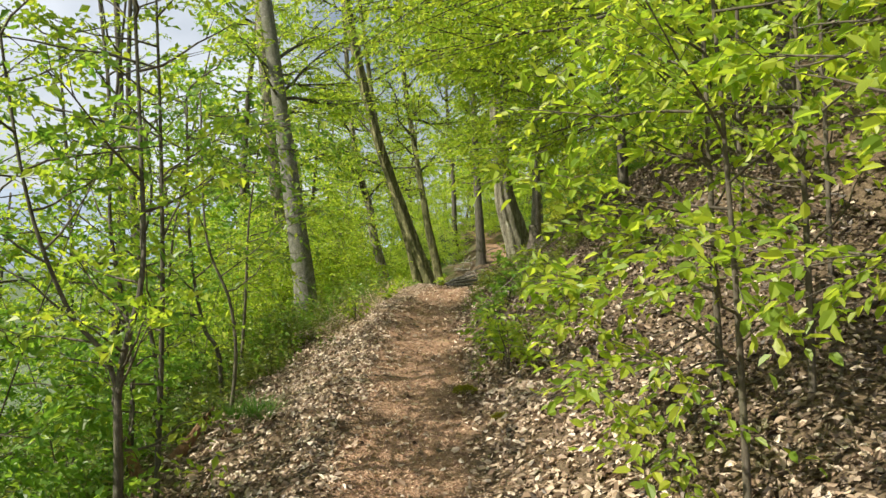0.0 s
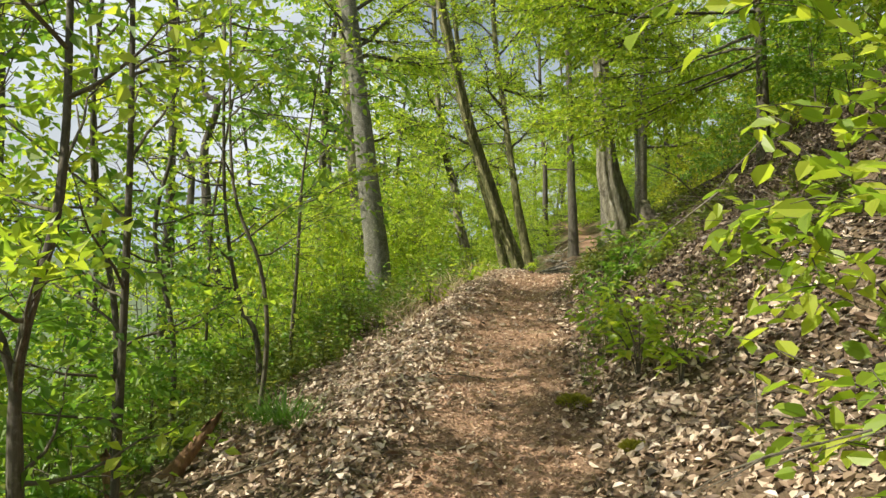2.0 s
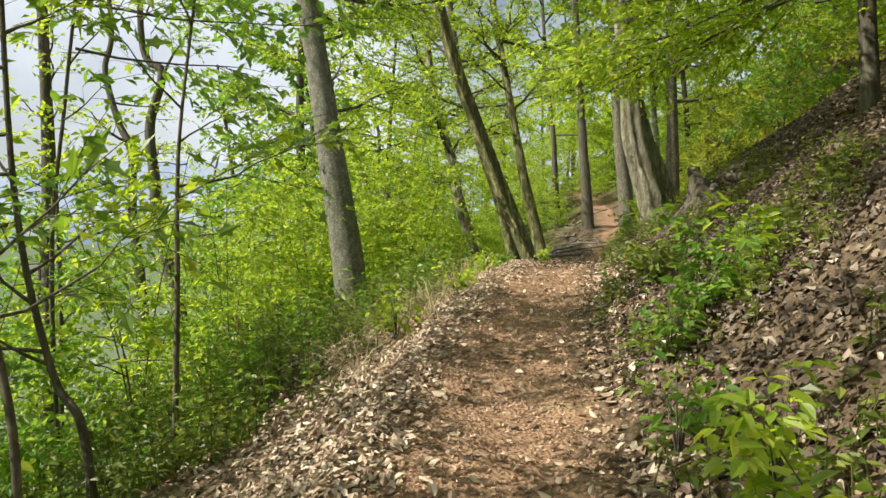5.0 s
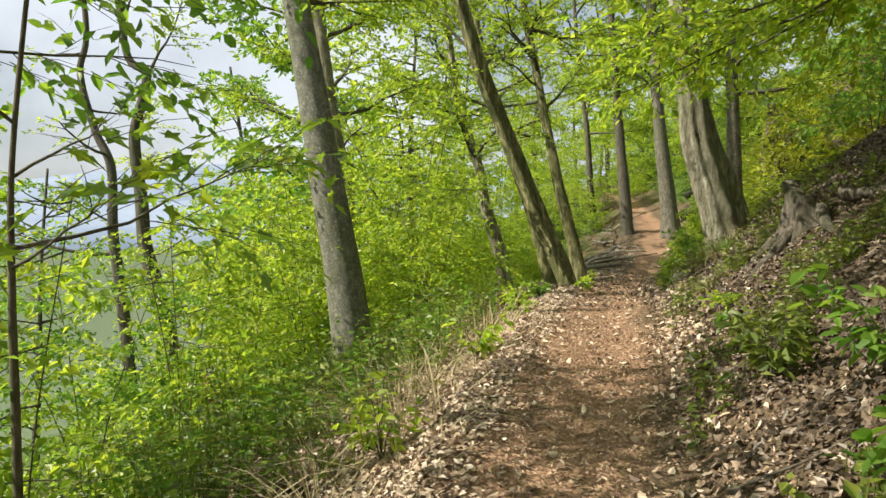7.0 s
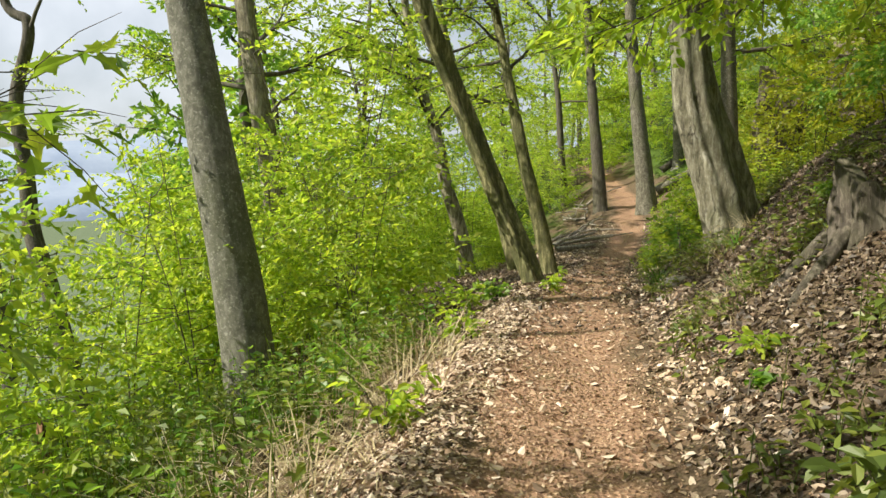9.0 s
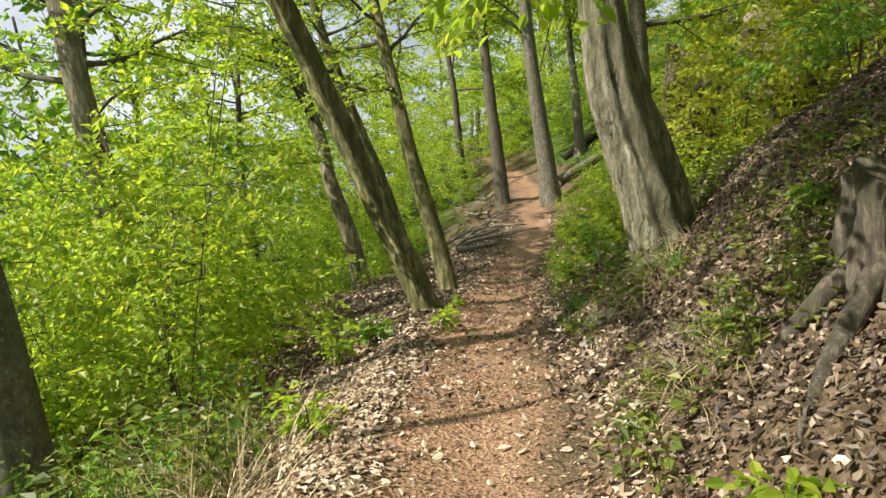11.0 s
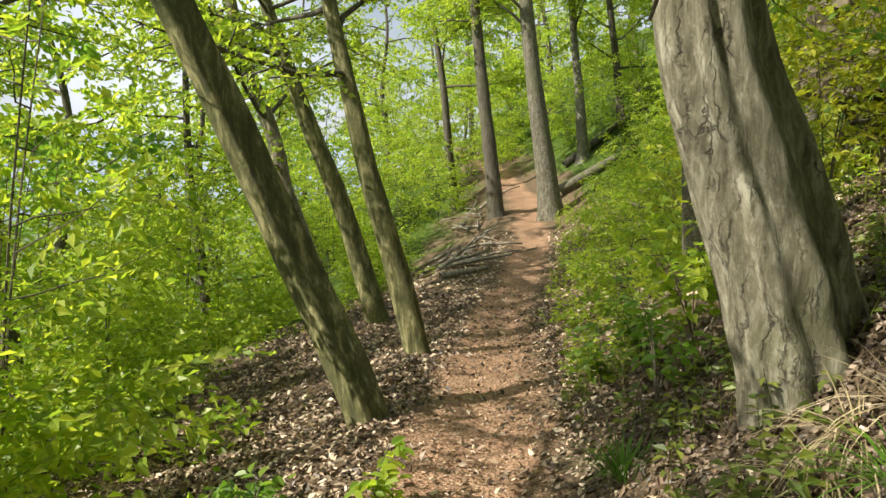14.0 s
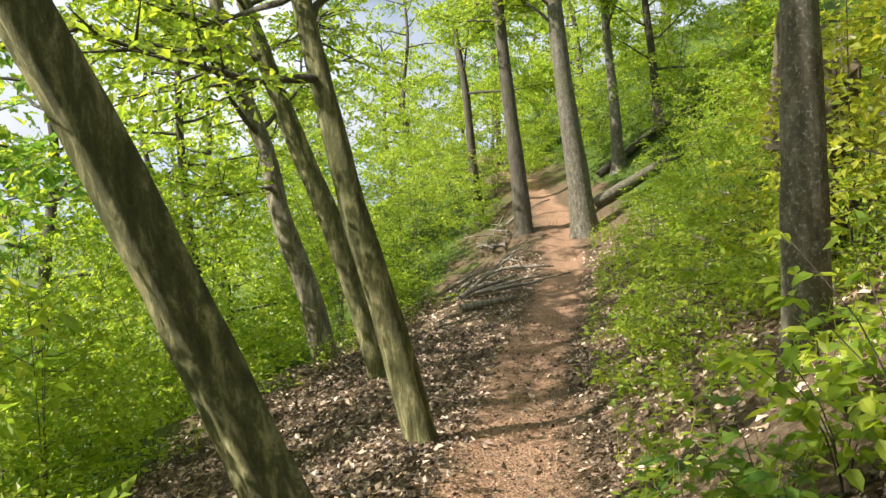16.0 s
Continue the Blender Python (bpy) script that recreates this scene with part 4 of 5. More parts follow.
PLACES = [
    # bright beech under the leaning trees and behind the tall beech
    (2, -4.2, 17.5), (2, -4.7, 18.9), (0, -4.3, 20.6), (0, -3.9, 16.3), (2, -5.3, 18.4), (0, -5.2, 22.6), (2, -4.3, 22.9), (0, -6.0, 21.0),
    (1, -5.4, 25.0), (0, -4.6, 26.2), (1, -7.2, 23.5), (0, -4.9, 28.5), (1, -6.6, 27.5), (2, -2.2, 16.3), (2, -2.9, 17.7), (0, -3.1, 18.9), (2, -3.5, 17.2), (2, -3.4, 19.2), (2, -4.4, 15.0), (2, -5.4, 15.4), (2, -4.7, 16.3), (2, -3.7, 12.9), (3, -5.0, 13.4),
    (1, -3.0, 31.0), (0, -1.6, 33.0), (1, -4.8, 33.5), (0, -2.4, 36.5), (1, -0.9, 39.5), (1, -3.6, 39.0), (0, 0.2, 43), (1, 1.6, 46), (0, -6.5, 36),
    # downhill side at the start
    (3, -5.2, 4.2), (3, -5.8, 6.4), (3, -6.2, 8.8), (3, -3.9, 9.2), (3, -3.2, 5.0), (3, -4.6, 5.9), (3, -4.0, 3.6), (2, -4.9, 10.8), (0, -7.4, 11.2), (3, -7.6, 5.0), (3, -2.9, 3.3), (2, -3.6, 10.9), (3, -3.5, 7.0),
    # beside the trail on the uphill side
    (4, 1.85, 22.9), (4, 2.05, 24.0), (4, 2.3, 25.6), (4, 2.5, 27.5), (4, 2.6, 22.0), (4, 2.9, 29.5), (4, 3.2, 31.5), (4, 3.0, 24.6), (2, 3.6, 26.6), (2, 3.9, 29.4), (0, 4.6, 32.0),
    (5, 3.5, 21.6), (5, 3.4, 23.2), (5, 4.4, 21.2), (5, 4.6, 22.6), (5, 5.2, 22.0), (5, 4.0, 24.0), (3, 5.4, 24.5), (5, 5.6, 20.4), (3, 3.5, 18.4), (0, 5.5, 28.0), (1, 6.0, 34.0), (0, 4.9, 37.5), (1, 7.2, 38.5),
    # up the bank
    (3, 3.5, 11.6), (0, 3.7, 13.4), (3, 4.1, 9.2), (2, 3.0, 7.9), (3, 4.8, 10.5), (3, 5.2, 7.4), (0, 5.6, 13.6), (3, 4.6, 15.6), (2, 3.9, 5.2), (3, 6.4, 4.8), (3, 6.8, 10.0), (1, 7.2, 16.0), (0, 3.3, 9.6), (3, 7.4, 13),
    # along the bend
    (1, 4.0, 44), (1, 6.4, 47), (0, -2.6, 45), (1, -5.4, 46), (1, 9.4, 44), (1, 2.8, 51), (1, -0.8, 52),
]
place_rng = random.Random(5)
for kind, x, y in PLACES:
    set_bush(kind, x, y, place_rng.uniform(0.82, 1.18), place_rng.uniform(0, 360))


for kind, x, y, k in [(1, -2.2, 42.5, 1.7), (1, -5.5, 41, 1.9), (0, -8.0, 44, 2.2), (1, -10, 38, 1.8), (1, 0.8, 49, 2.0), (0, 4.0, 48, 2.0), (1, 6.5, 43, 1.6), (0, -7.8, 33, 1.7), (1, -9.2, 29, 1.6), (0, -6.4, 31, 1.5),
                      (1, -4.0, 35.5, 1.5), (0, 8.0, 35, 1.6), (1, 9.5, 31, 1.7), (1, -3.4, 54, 2.3), (0, 3.0, 57, 2.3), (1, -9, 50, 2.3)]:
    set_bush(kind, x, y, k, place_rng.uniform(0, 360))


# ---- the wood further off ----
def far_tree_kind(seed, height, spread, low, size, mat, label):
    rng = np.random.RandomState(seed)
    t = thing("woodland_tree", (0, 0, 0), label, "tree", "trees of the wood")
    bend = rng.normal(0, 0.25, (4, 2))
    axis = [(0, 0, -0.4), (bend[0][0] * 0.4, bend[0][1] * 0.4, height * 0.2), (*(bend[1]), height * 0.45), (*(bend[2] * 1.5), height * 0.7), (*(bend[3] * 2), height)]
    stem, line = trunk_part(t, axis, 0.2, 0.05, BARK_DARK, seed, 0.05, 9, 0.4)
    wood, fol = Chunks(), Foliage()
    count = 22
    for i in range(count):
        q = low + (0.98 - low) * (i + rng.uniform(0, 1)) / count
        p = [np.interp(q * height, line[:, 2], line[:, j]) for j in range(3)]
        limb(rng, wood, fol, p, i * 2.4 + rng.uniform(-0.5, 0.5), radians(rng.uniform(2, 35)), spread * rng.uniform(0.6, 1.1) * (1.2 - 0.7 * q), 0.05, size, 3.4, 0.24, 7, flat=0.75, stout=False)
    tagged(part("branchwork", wood, BARK_DARK, t), kind="stuff")
    part("crown", fol.chunks(free=False), mat, t)
    return t


FAR = [
    far_tree_kind(81, 13, 3.6, 0.14, 0.21, LEAF_SPRING, "spring-green woodland tree with a slim dark trunk"),
    far_tree_kind(82, 15, 4.0, 0.22, 0.22, LEAF_GREEN, "green woodland tree with a slim dark trunk"),
    far_tree_kind(83, 11, 3.2, 0.10, 0.20, LEAF_SPRING, "low-branched spring-green tree on the slope"),
]
FAR_USED = set()
FAR_PLACES = [
    # ahead, past the bend
    (0, -3.5, 49), (1, 0.5, 56), (2, 4.5, 54), (0, 8.5, 52), (1, -8, 52), (2, -5.5, 58), (0, 3, 62), (1, 9, 60), (0, -1.5, 66), (1, 13, 56), (2, 14, 48), (0, 11, 66), (1, -11, 62), (0, 6, 70), (2, -6, 72), (1, 18, 62), (0, 0, 78),
    # up the hill
    (1, 7.5, 31), (0, 8.8, 37), (2, 9.2, 26), (1, 8.4, 20.5), (0, 9.6, 15), (1, 9.2, 9), (2, 8.8, 3.5), (0, 12.5, 22), (1, 13, 31), (0, 12.8, 12), (2, 12.4, 5), (1, 13, 40), (0, 17, 27), (1, 17, 16), (1, 6.4, 25), (0, 5.6, 41.5),
    # down the slope, thinner
    (1, -7.4, 26), (0, -6.2, 31.5), (2, -9.5, 31), (0, -8.2, 39), (2, -12, 44), (1, -14, 36), (0, -15, 52), (2, -16, 12), (2, -13, 3), (1, -17, 27), (0, -18, 42),
    # behind the walker
    (0, 3, -7), (1, -4, -8), (2, 7, -4), (0, -7, -3),
]
for kind, x, y in FAR_PLACES:
    k = place_rng.uniform(0.8, 1.15)
    m = pose(x, y, float(ground_z(x, y)), place_rng.uniform(-3, 3), -place_rng.uniform(0, 5), place_rng.uniform(0, 360)) @ Matrix.Diagonal((k, k, k, 1))
    if kind in FAR_USED:
        copy_thing(FAR[kind], m)
    else:
        FAR_USED.add(kind)
        FAR[kind].matrix_basis = m


# ---- dead leaves on the ground ----
def up_normals(x, y, e=0.08):
    dx = (ground_z(x + e, y) - ground_z(x - e, y)) / (2 * e)
    dy = (ground_z(x, y + e) - ground_z(x, y - e)) / (2 * e)
    return unit(np.stack([-dx, -dy, np.ones_like(dx)], -1))


def scatter(rng, count, x0, x1, y0, y1, weight):
    """Places on the ground; x counts from the trail's middle, weight thins them."""
    u, y = rng.uniform(x0, x1, count), rng.uniform(y0, y1, count)
    keep = rng.uniform(0, 1, count) < weight(u, y)
    u, y = u[keep], y[keep]
    x = u + trail_x(y)
    return u, x, y


def litter(name, label, seed, count, x0, x1, y0, y1, weight, size, mat, form, tilt, lift):
    rng = np.random.RandomState(seed)
    u, x, y = scatter(rng, count, x0, x1, y0, y1, weight)
    n = up_normals(x, y) + rng.normal(0, tilt, (len(x), 3))
    a = rng.uniform(0, 6.28, len(x))
    d = np.stack([np.cos(a), np.sin(a), rng.normal(0, tilt * 0.6, len(x))], -1)
    n = unit(n)
    d = d - n * (d * n).sum(-1, keepdims=True)
    l = size * (0.35 + 0.95 * rng.uniform(0, 1, len(x)) ** 1.2)
    p = np.stack([x, y, ground_z(x, y) + rng.uniform(0.004, lift, len(x))], -1) - unit(d) * l[:, None] * 0.5
    c = Chunks()
    k = len(x) // 2
    leaves(c, p[:k], d[:k], n[:k], l[:k], l[:k] * 0.55, form, 0.2, 0.12)
    leaves(c, p[k:], d[k:], n[k:], l[k:], l[k:] * 0.62, form, -0.14, -0.08)
    ob = part(name, c, mat)
    tagged(ob, label, "leaf litter", kind="stuff")


def beside(u, y):
    patch = 0.5 + 0.5 * np.clip(waves(u, y, 21, [(1.1, 0.8), (0.5, 0.5)]), -1, 1)
    off = np.clip((np.abs(u + 0.08) - 0.36) / 0.3, 0.07, 1)
    thin = np.where(u < -1.3, np.clip(1 - (-u - 1.3) / 1.0, 0.12, 1), 1)
    thin = np.where((u < -1.3) & (y > 15.5), np.clip(1 - (-u - 3.0) / 1.5, 0.1, 1), thin)
    return off * thin * (0.55 + 0.45 * patch)


# Pale leaves thin out uphill, so the mix carries the bank's shade.
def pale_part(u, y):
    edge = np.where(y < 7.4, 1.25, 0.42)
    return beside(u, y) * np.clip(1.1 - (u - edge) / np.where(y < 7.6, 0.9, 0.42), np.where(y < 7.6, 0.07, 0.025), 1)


# Darker leaves take over up the bank, standing in for its shade.
def shade_brown_part(u, y):
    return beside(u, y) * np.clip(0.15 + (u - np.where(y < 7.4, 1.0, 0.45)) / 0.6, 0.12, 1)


litter("dead_leaves", "pale curled dead beech leaves lying thick beside the trail", 91, 60000, -2.6, 3.4, 1.5, 10, pale_part, 0.062, LEAF_DEAD, "oval", 0.5, 0.034)
litter("dead_leaves", "pale curled dead beech leaves lying thick beside the trail", 92, 84000, -3.4, 3.6, 10, 20, pale_part, 0.054, LEAF_DEAD, "oval", 0.48, 0.03)
# Bank litter in the darker leaf, with shade put into its colour.
litter("shade_brown_leaves", "brown leaf litter with the bank's shade in its colour", 97, 80000, -2.6, 3.4, 1.5, 10, shade_brown_part, 0.06, LEAF_BROWN_SHADED, "plain", 0.5, 0.034)
litter("shade_brown_leaves", "brown leaf litter with the bank's shade in its colour", 98, 95000, 0.2, 3.3, 9, 19, shade_brown_part, 0.048, LEAF_BROWN_SHADED, "plain", 0.5, 0.032)
litter("shade_brown_leaves", "brown leaf litter on the slope under the leaning trees", 100, 52000, -4.2, 0.6, 15, 28, lambda u, y: np.clip(beside(u, y), 0.1, 1), 0.06, LEAF_BROWN_SHADED, "plain", 0.5, 0.03)
litter("dead_leaves", "bleached dead beech leaves drifted along the trail edge", 99, 60000, -1.45, -0.3, 6.5, 17, pale_part, 0.045, LEAF_DEAD, "plain", 0.35, 0.036)
litter("dead_leaves", "brown dead leaves over the bank and verge", 93, 30000, -4.5, 4.2, 20, 34, beside, 0.08, LEAF_DEAD, "plain", 0.45, 0.03)
litter("shade_brown_leaves", "brown dead leaves high on the bank, shade in their colour", 94, 22000, 3.2, 7.5, 1, 22, lambda u, y: np.full(len(u), 0.9), 0.09, LEAF_BROWN_SHADED, "plain", 0.45, 0.03)
litter("trodden_leaves", "crushed reddish leaf scraps trodden into the trail", 95, 48000, -1.1, 0.9, 2, 14, lambda u, y: np.clip(1.15 - np.abs(u + 0.06) * 0.7, 0, 1), 0.025, LEAF_TROD, "plain", 0.4, 0.012)
litter("trodden_leaves", "crushed reddish leaf scraps trodden into the trail", 96, 26000, -1.2, 1.0, 14, 30, lambda u, y: np.clip(1.15 - np.abs(u) * 0.7, 0, 1), 0.028, LEAF_TROD, "plain", 0.4, 0.012)


# ---- herbs, brambles and grass ----
def herbs(name, label, seed, count, x0, x1, y0, y1, weight, tall, size, mat, form="plain", per=9):
    """Knee-high plants: leaves on many short stems."""
    rng = np.random.RandomState(seed)
    u, x, y = scatter(rng, count, x0, x1, y0, y1, weight)
    h = tall * rng.uniform(0.35, 1.15, len(x))
    z = ground_z(x, y)
    q = rng.uniform(0.15, 1.0, (len(x), per))
    a = rng.uniform(0, 6.28, (len(x), per))
    lean = rng.normal(0, 0.22, (len(x), 2))
    px = x[:, None] + lean[:, :1] * q * h[:, None]
    py = y[:, None] + lean[:, 1:] * q * h[:, None]
    p = np.stack([px, py, z[:, None] + q * h[:, None]], -1).reshape(-1, 3)
    d = np.stack([np.cos(a), np.sin(a), rng.normal(0.05, 0.3, a.shape)], -1).reshape(-1, 3)
    n = rng.normal(0, 0.4, (a.size, 3)) + [0, 0, 1]
    l = size * rng.uniform(0.6, 1.25, a.size)
    c = Chunks()
    leaves(c, p + unit(d) * l[:, None] * 0.2, d, n, l, l * 0.55, form)
    for i in range(len(x)):
        e = np.array([x[i] + lean[i, 0] * h[i], y[i] + lean[i, 1] * h[i], z[i] + h[i]])
        tube(c, [(x[i], y[i], z[i] - 0.02), e], [0.004, 0.0015], 3, cap=False)
    ob = part(name, c, mat)
    tagged(ob, label, "undergrowth", kind="stuff")


def verge_weight(u, y):
    patch = np.clip(0.55 + waves(u, y, 33, [(1.4, 0.7), (0.6, 0.4)]), 0, 1)
    bare = np.clip((-u - np.where(y < 9.2, 1.75, np.where(y < 15.6, 1.12, 3.0))) / 0.35, 0, 1)
    return patch * bare


herbs("verge_herbs", "thick green herbs and brambles on the falling verge", 101, 3400, -5.5, -1.0, 9, 16.5, verge_weight, 0.55, 0.065, LEAF_HERB)
herbs("verge_herbs", "fresh leafy brambles on the falling verge", 108, 1100, -3.6, -1.0, 9.5, 16.5, verge_weight, 0.6, 0.07, LEAF_GREEN)
herbs("verge_herbs", "low herbs under the saplings on the slope", 102, 1600, -6.5, -1.5, 2, 9.5, verge_weight, 0.4, 0.07, LEAF_HERB)
herbs("verge_herbs", "green seedlings on the slope below the leaning trees", 103, 1500, -8, -2.3, 16, 34, verge_weight, 0.5, 0.085, LEAF_SPRING, per=8)
herbs("slope_herbs", "green herbs covering the lower slope", 104, 2200, -14, -5, 2, 34, lambda u, y: np.full(len(u), 0.8), 0.7, 0.13, LEAF_HERB, per=8)
herbs("bank_herbs", "dark green herbs in the shade of the bank", 105, 2000, 0.5, 2.3, 6.8, 19.5, lambda u, y: np.clip(0.45 + waves(u, y, 44, [(1.6, 1.0)]), 0, 1), 0.24, 0.06, LEAF_HERB, per=8)
herbs("trailside_herbs", "bright low herbs along the uphill edge of the trail", 106, 1300, 0.55, 2.8, 19.0, 36, lambda u, y: np.clip(0.6 + waves(u, y, 45, [(1.4, 0.8)]), 0, 1), 0.38, 0.07, LEAF_SPRING, per=9)
herbs("slope_herbs", "green seedlings on the upper slope", 107, 1500, 1.7, 9, 24, 48, lambda u, y: np.full(len(u), 0.75), 0.6, 0.12, LEAF_SPRING, per=8)


def blades(chunks, rng, foot, count, length, spread, width, droop):
    """Curved grass blades from one foot."""
    for _ in range(count):
        a = rng.uniform(0, 6.28)
        l = length * rng.uniform(0.55, 1.15)
        out = np.array([math.cos(a), math.sin(a), 0])
        side = np.array([-math.sin(a), math.cos(a), 0]) * width * rng.uniform(0.7, 1.3)
        p0 = np.asarray(foot) + out * rng.uniform(0, spread)
        q = np.linspace(0, 1, 5)[:, None]
        k = rng.uniform(0.3, 1.0) * droop
        line = p0 + out * (q * l * (0.25 + 0.75 * k)) + np.array([0, 0, 1.0]) * l * (q * (1 - 0.25 * k) - k * 0.75 * q * q)
        w = side * (1 - q) ** 0.6
        v = np.concatenate([line - w, line + w])
        f = [[i, i + 1, i + 6, i + 5] for i in range(4)]
        chunks.add(v, [np.array(f)])


def tuft(name, label, x, y, count, length, spread, mat, seed, droop=0.8, width=0.004):
    rng = np.random.RandomState(seed)
    c = Chunks()
    blades(c, rng, (x, y, float(ground_z(x, y)) - 0.02), count, length, spread, width, droop)
    ob = part(name, c, mat)
    tagged(ob, label, "grass tuft", "grass tufts")


tuft("grass_tuft", "lush green grass tuft on the verge", -1.68, 6.95, 160, 0.36, 0.14, GRASS, 1)
tuft("grass_tuft", "lush green grass tuft on the verge", -1.95, 7.3, 150, 0.34, 0.16, GRASS, 2)
tuft("grass_tuft", "lush green grass tuft on the verge", -1.5, 6.65, 90, 0.26, 0.1, GRASS, 3)
tuft("grass_tuft", "fresh green grass tuft at the foot of the bank", 0.74, 17.55, 130, 0.32, 0.09, GRASS, 4)
tuft("grass_tuft", "fresh green grass tuft at the foot of the bank", 0.62, 16.9, 70, 0.2, 0.07, GRASS, 5)
tuft("grass_tuft", "green grass hanging over the bank", 1.25, 16.2, 80, 0.32, 0.1, GRASS, 6, 1.2)
tuft("grass_tuft", "short green grass on the bank near the stump", 1.0, 14.9, 60, 0.22, 0.08, GRASS, 7)
for i, (x, y) in enumerate([(1.0, 16.3), (1.15, 16.45), (1.3, 16.55), (1.12, 16.05), (1.42, 16.4), (0.95, 15.9), (0.85, 14.6), (1.0, 14.35), (0.8, 14.25), (1.1, 14.75)]):
    tuft("dry_tuft", "bleached dead grass hanging down the bank", x, y, 60, 0.34, 0.1, STRAW, 20 + i, 1.5, 0.003)
for i, (x, y) in enumerate([(-1.3, 13.9), (-1.5, 13.3), (-1.45, 12.5), (-1.6, 12.0), (-1.25, 14.4), (-1.55, 14.6), (-1.75, 13.0), (-1.4, 11.5), (-1.9, 12.4), (-1.6, 15.2), (-1.2, 15.0), (-1.75, 11.0), (-1.5, 10.4)]):
    tuft("dry_tuft", "straw-coloured dead grass stalks on the verge", x, y, 60, 0.75, 0.22, STRAW, 40 + i, 1.1, 0.0032)
for i, (x, y) in enumerate([(-1.08, 11.2), (-1.15, 11.9), (-1.05, 12.4), (-1.12, 13.2), (-1.0, 13.7), (-1.1, 14.3), (-1.2, 10.7), (-1.0, 12.9), (-1.3, 12.2), (-1.35, 13.6)]):
    tuft("dry_tuft", "bleached arching dead stalks drooping over the trail edge", x, y, 26, 0.8, 0.16, STRAW, 70 + i, 1.7, 0.0042)


def moss_clump(x, y, r, seed):
    rng = np.random.RandomState(seed)
    c = Chunks()
    n = 420
    a, q = rng.uniform(0, 6.28, n), np.sqrt(rng.uniform(0, 1, n))
    z = float(ground_z(x, y))
    p = np.stack([x + np.cos(a) * q * r, y + np.sin(a) * q * r, z + r * 0.55 * np.sqrt(np.clip(1 - q * q, 0, 1)) - 0.01], -1)
    d = np.stack([np.cos(a) * q, np.sin(a) * q, 0.7 + 0 * a], -1) + rng.normal(0, 0.4, (n, 3))
    leaves(c, p, d, rng.normal(0, 1, (n, 3)), 0.035 * rng.uniform(0.6, 1.3, n), 0.012)
    ob = part("moss_clump", c, MOSS)
    tagged(ob, "yellow-green moss cushion at the edge of the trail", "moss", "moss cushions")


moss_clump(0.24, 6.78, 0.1, 3)
moss_clump(0.52, 5.95, 0.06, 4)


# ---- small plants one can pick out ----
def small_plant(label, x, y, tall, stems, size, mat, seed, form="oval", lean=(0, 0), per=7):
    rng = np.random.RandomState(seed)
    z = float(ground_z(x, y))
    t = thing("seedling", (x, y, z), label, "plant", "seedlings")
    fol = Foliage()
    for k in range(stems):
        a = rng.uniform(0, 6.28)
        h = tall * rng.uniform(0.55, 1.1)
        out = np.array([math.cos(a), math.sin(a), 0]) * h * rng.uniform(0.15, 0.55) + np.array([*lean, 0]) * h
        line = smooth_line([(x, y, z - 0.03), (x + out[0] * 0.3, y + out[1] * 0.3, z + h * 0.55), (x + out[0], y + out[1], z + h)], 6)
        wood = Chunks()
        tube(wood, line, np.linspace(0.005, 0.0015, 6), 4)
        part("stem", wood, BARK_TWIG, t)
        for i in range(2, 6):
            dirs = unit(np.stack([np.cos(a + rng.uniform(-1.2, 1.2, 2)), np.sin(a + rng.uniform(-1.2, 1.2, 2)), rng.uniform(-0.1, 0.3, 2)], -1))
            twig_leaves(rng, fol, np.repeat(line[i][None], 2, 0), dirs, rng.uniform(0.06, 0.18, 2), size, per // 2, 0.4)
    part("foliage", fol.chunks(form), mat, t)


small_plant("sunlit beech seedling with pale yellow-green leaves", 0.62, 6.75, 0.55, 6, 0.075, LEAF_SPRING, 1, lean=(-0.25, -0.3))
small_plant("sunlit beech seedling with pale yellow-green leaves", 0.82, 6.45, 0.42, 5, 0.075, LEAF_SPRING, 2, lean=(0.1, -0.2))
small_plant("beech seedling on the litter", 0.6, 7.3, 0.5, 6, 0.07, LEAF_SPRING, 3)
small_plant("green seedlings at the trail edge", 0.42, 8.1, 0.36, 6, 0.065, LEAF_GREEN, 4)
small_plant("green seedlings at the trail edge", 0.5, 9.0, 0.4, 6, 0.065, LEAF_GREEN, 5)
small_plant("seedling with broad green leaves in the shade", 0.95, 10.4, 0.45, 6, 0.085, LEAF_GREEN, 6)
small_plant("seedling with broad green leaves in the shade", 0.62, 11.05, 0.34, 7, 0.08, LEAF_HERB, 7)
small_plant("seedling with broad green leaves in the shade", 0.75, 9.5, 0.4, 6, 0.085, LEAF_GREEN, 8)
small_plant("yellow-green leaves beside the trail", 1.05, 9.9, 0.42, 5, 0.085, LEAF_SPRING, 9)
small_plant("fresh seedling at the foot of the leaning tree", -0.42, 17.6, 0.26, 4, 0.075, LEAF_SPRING, 10)
small_plant("green seedlings on the lip of the trail", -1.0, 17.6, 0.3, 6, 0.075, LEAF_GREEN, 11)
small_plant("green seedlings on the lip of the trail", -1.25, 17.2, 0.3, 5, 0.075, LEAF_SPRING, 12)
small_plant("young beech shoots below the thick hornbeam", 1.05, 18.2, 0.5, 5, 0.08, LEAF_GREEN, 13)
small_plant("maple seedling with lobed leaves below the thick hornbeam", 1.1, 18.7, 0.5, 6, 0.09, LEAF_MAPLE, 14, "lobed")
small_plant("maple seedling with lobed leaves at the foot of the bank", 0.95, 19.3, 0.4, 6, 0.09, LEAF_MAPLE, 15, "lobed")
small_plant("leafy shoot on the bank", 1.55, 18.6, 1.0, 3, 0.085, LEAF_SPRING, 16, lean=(-0.15, 0))
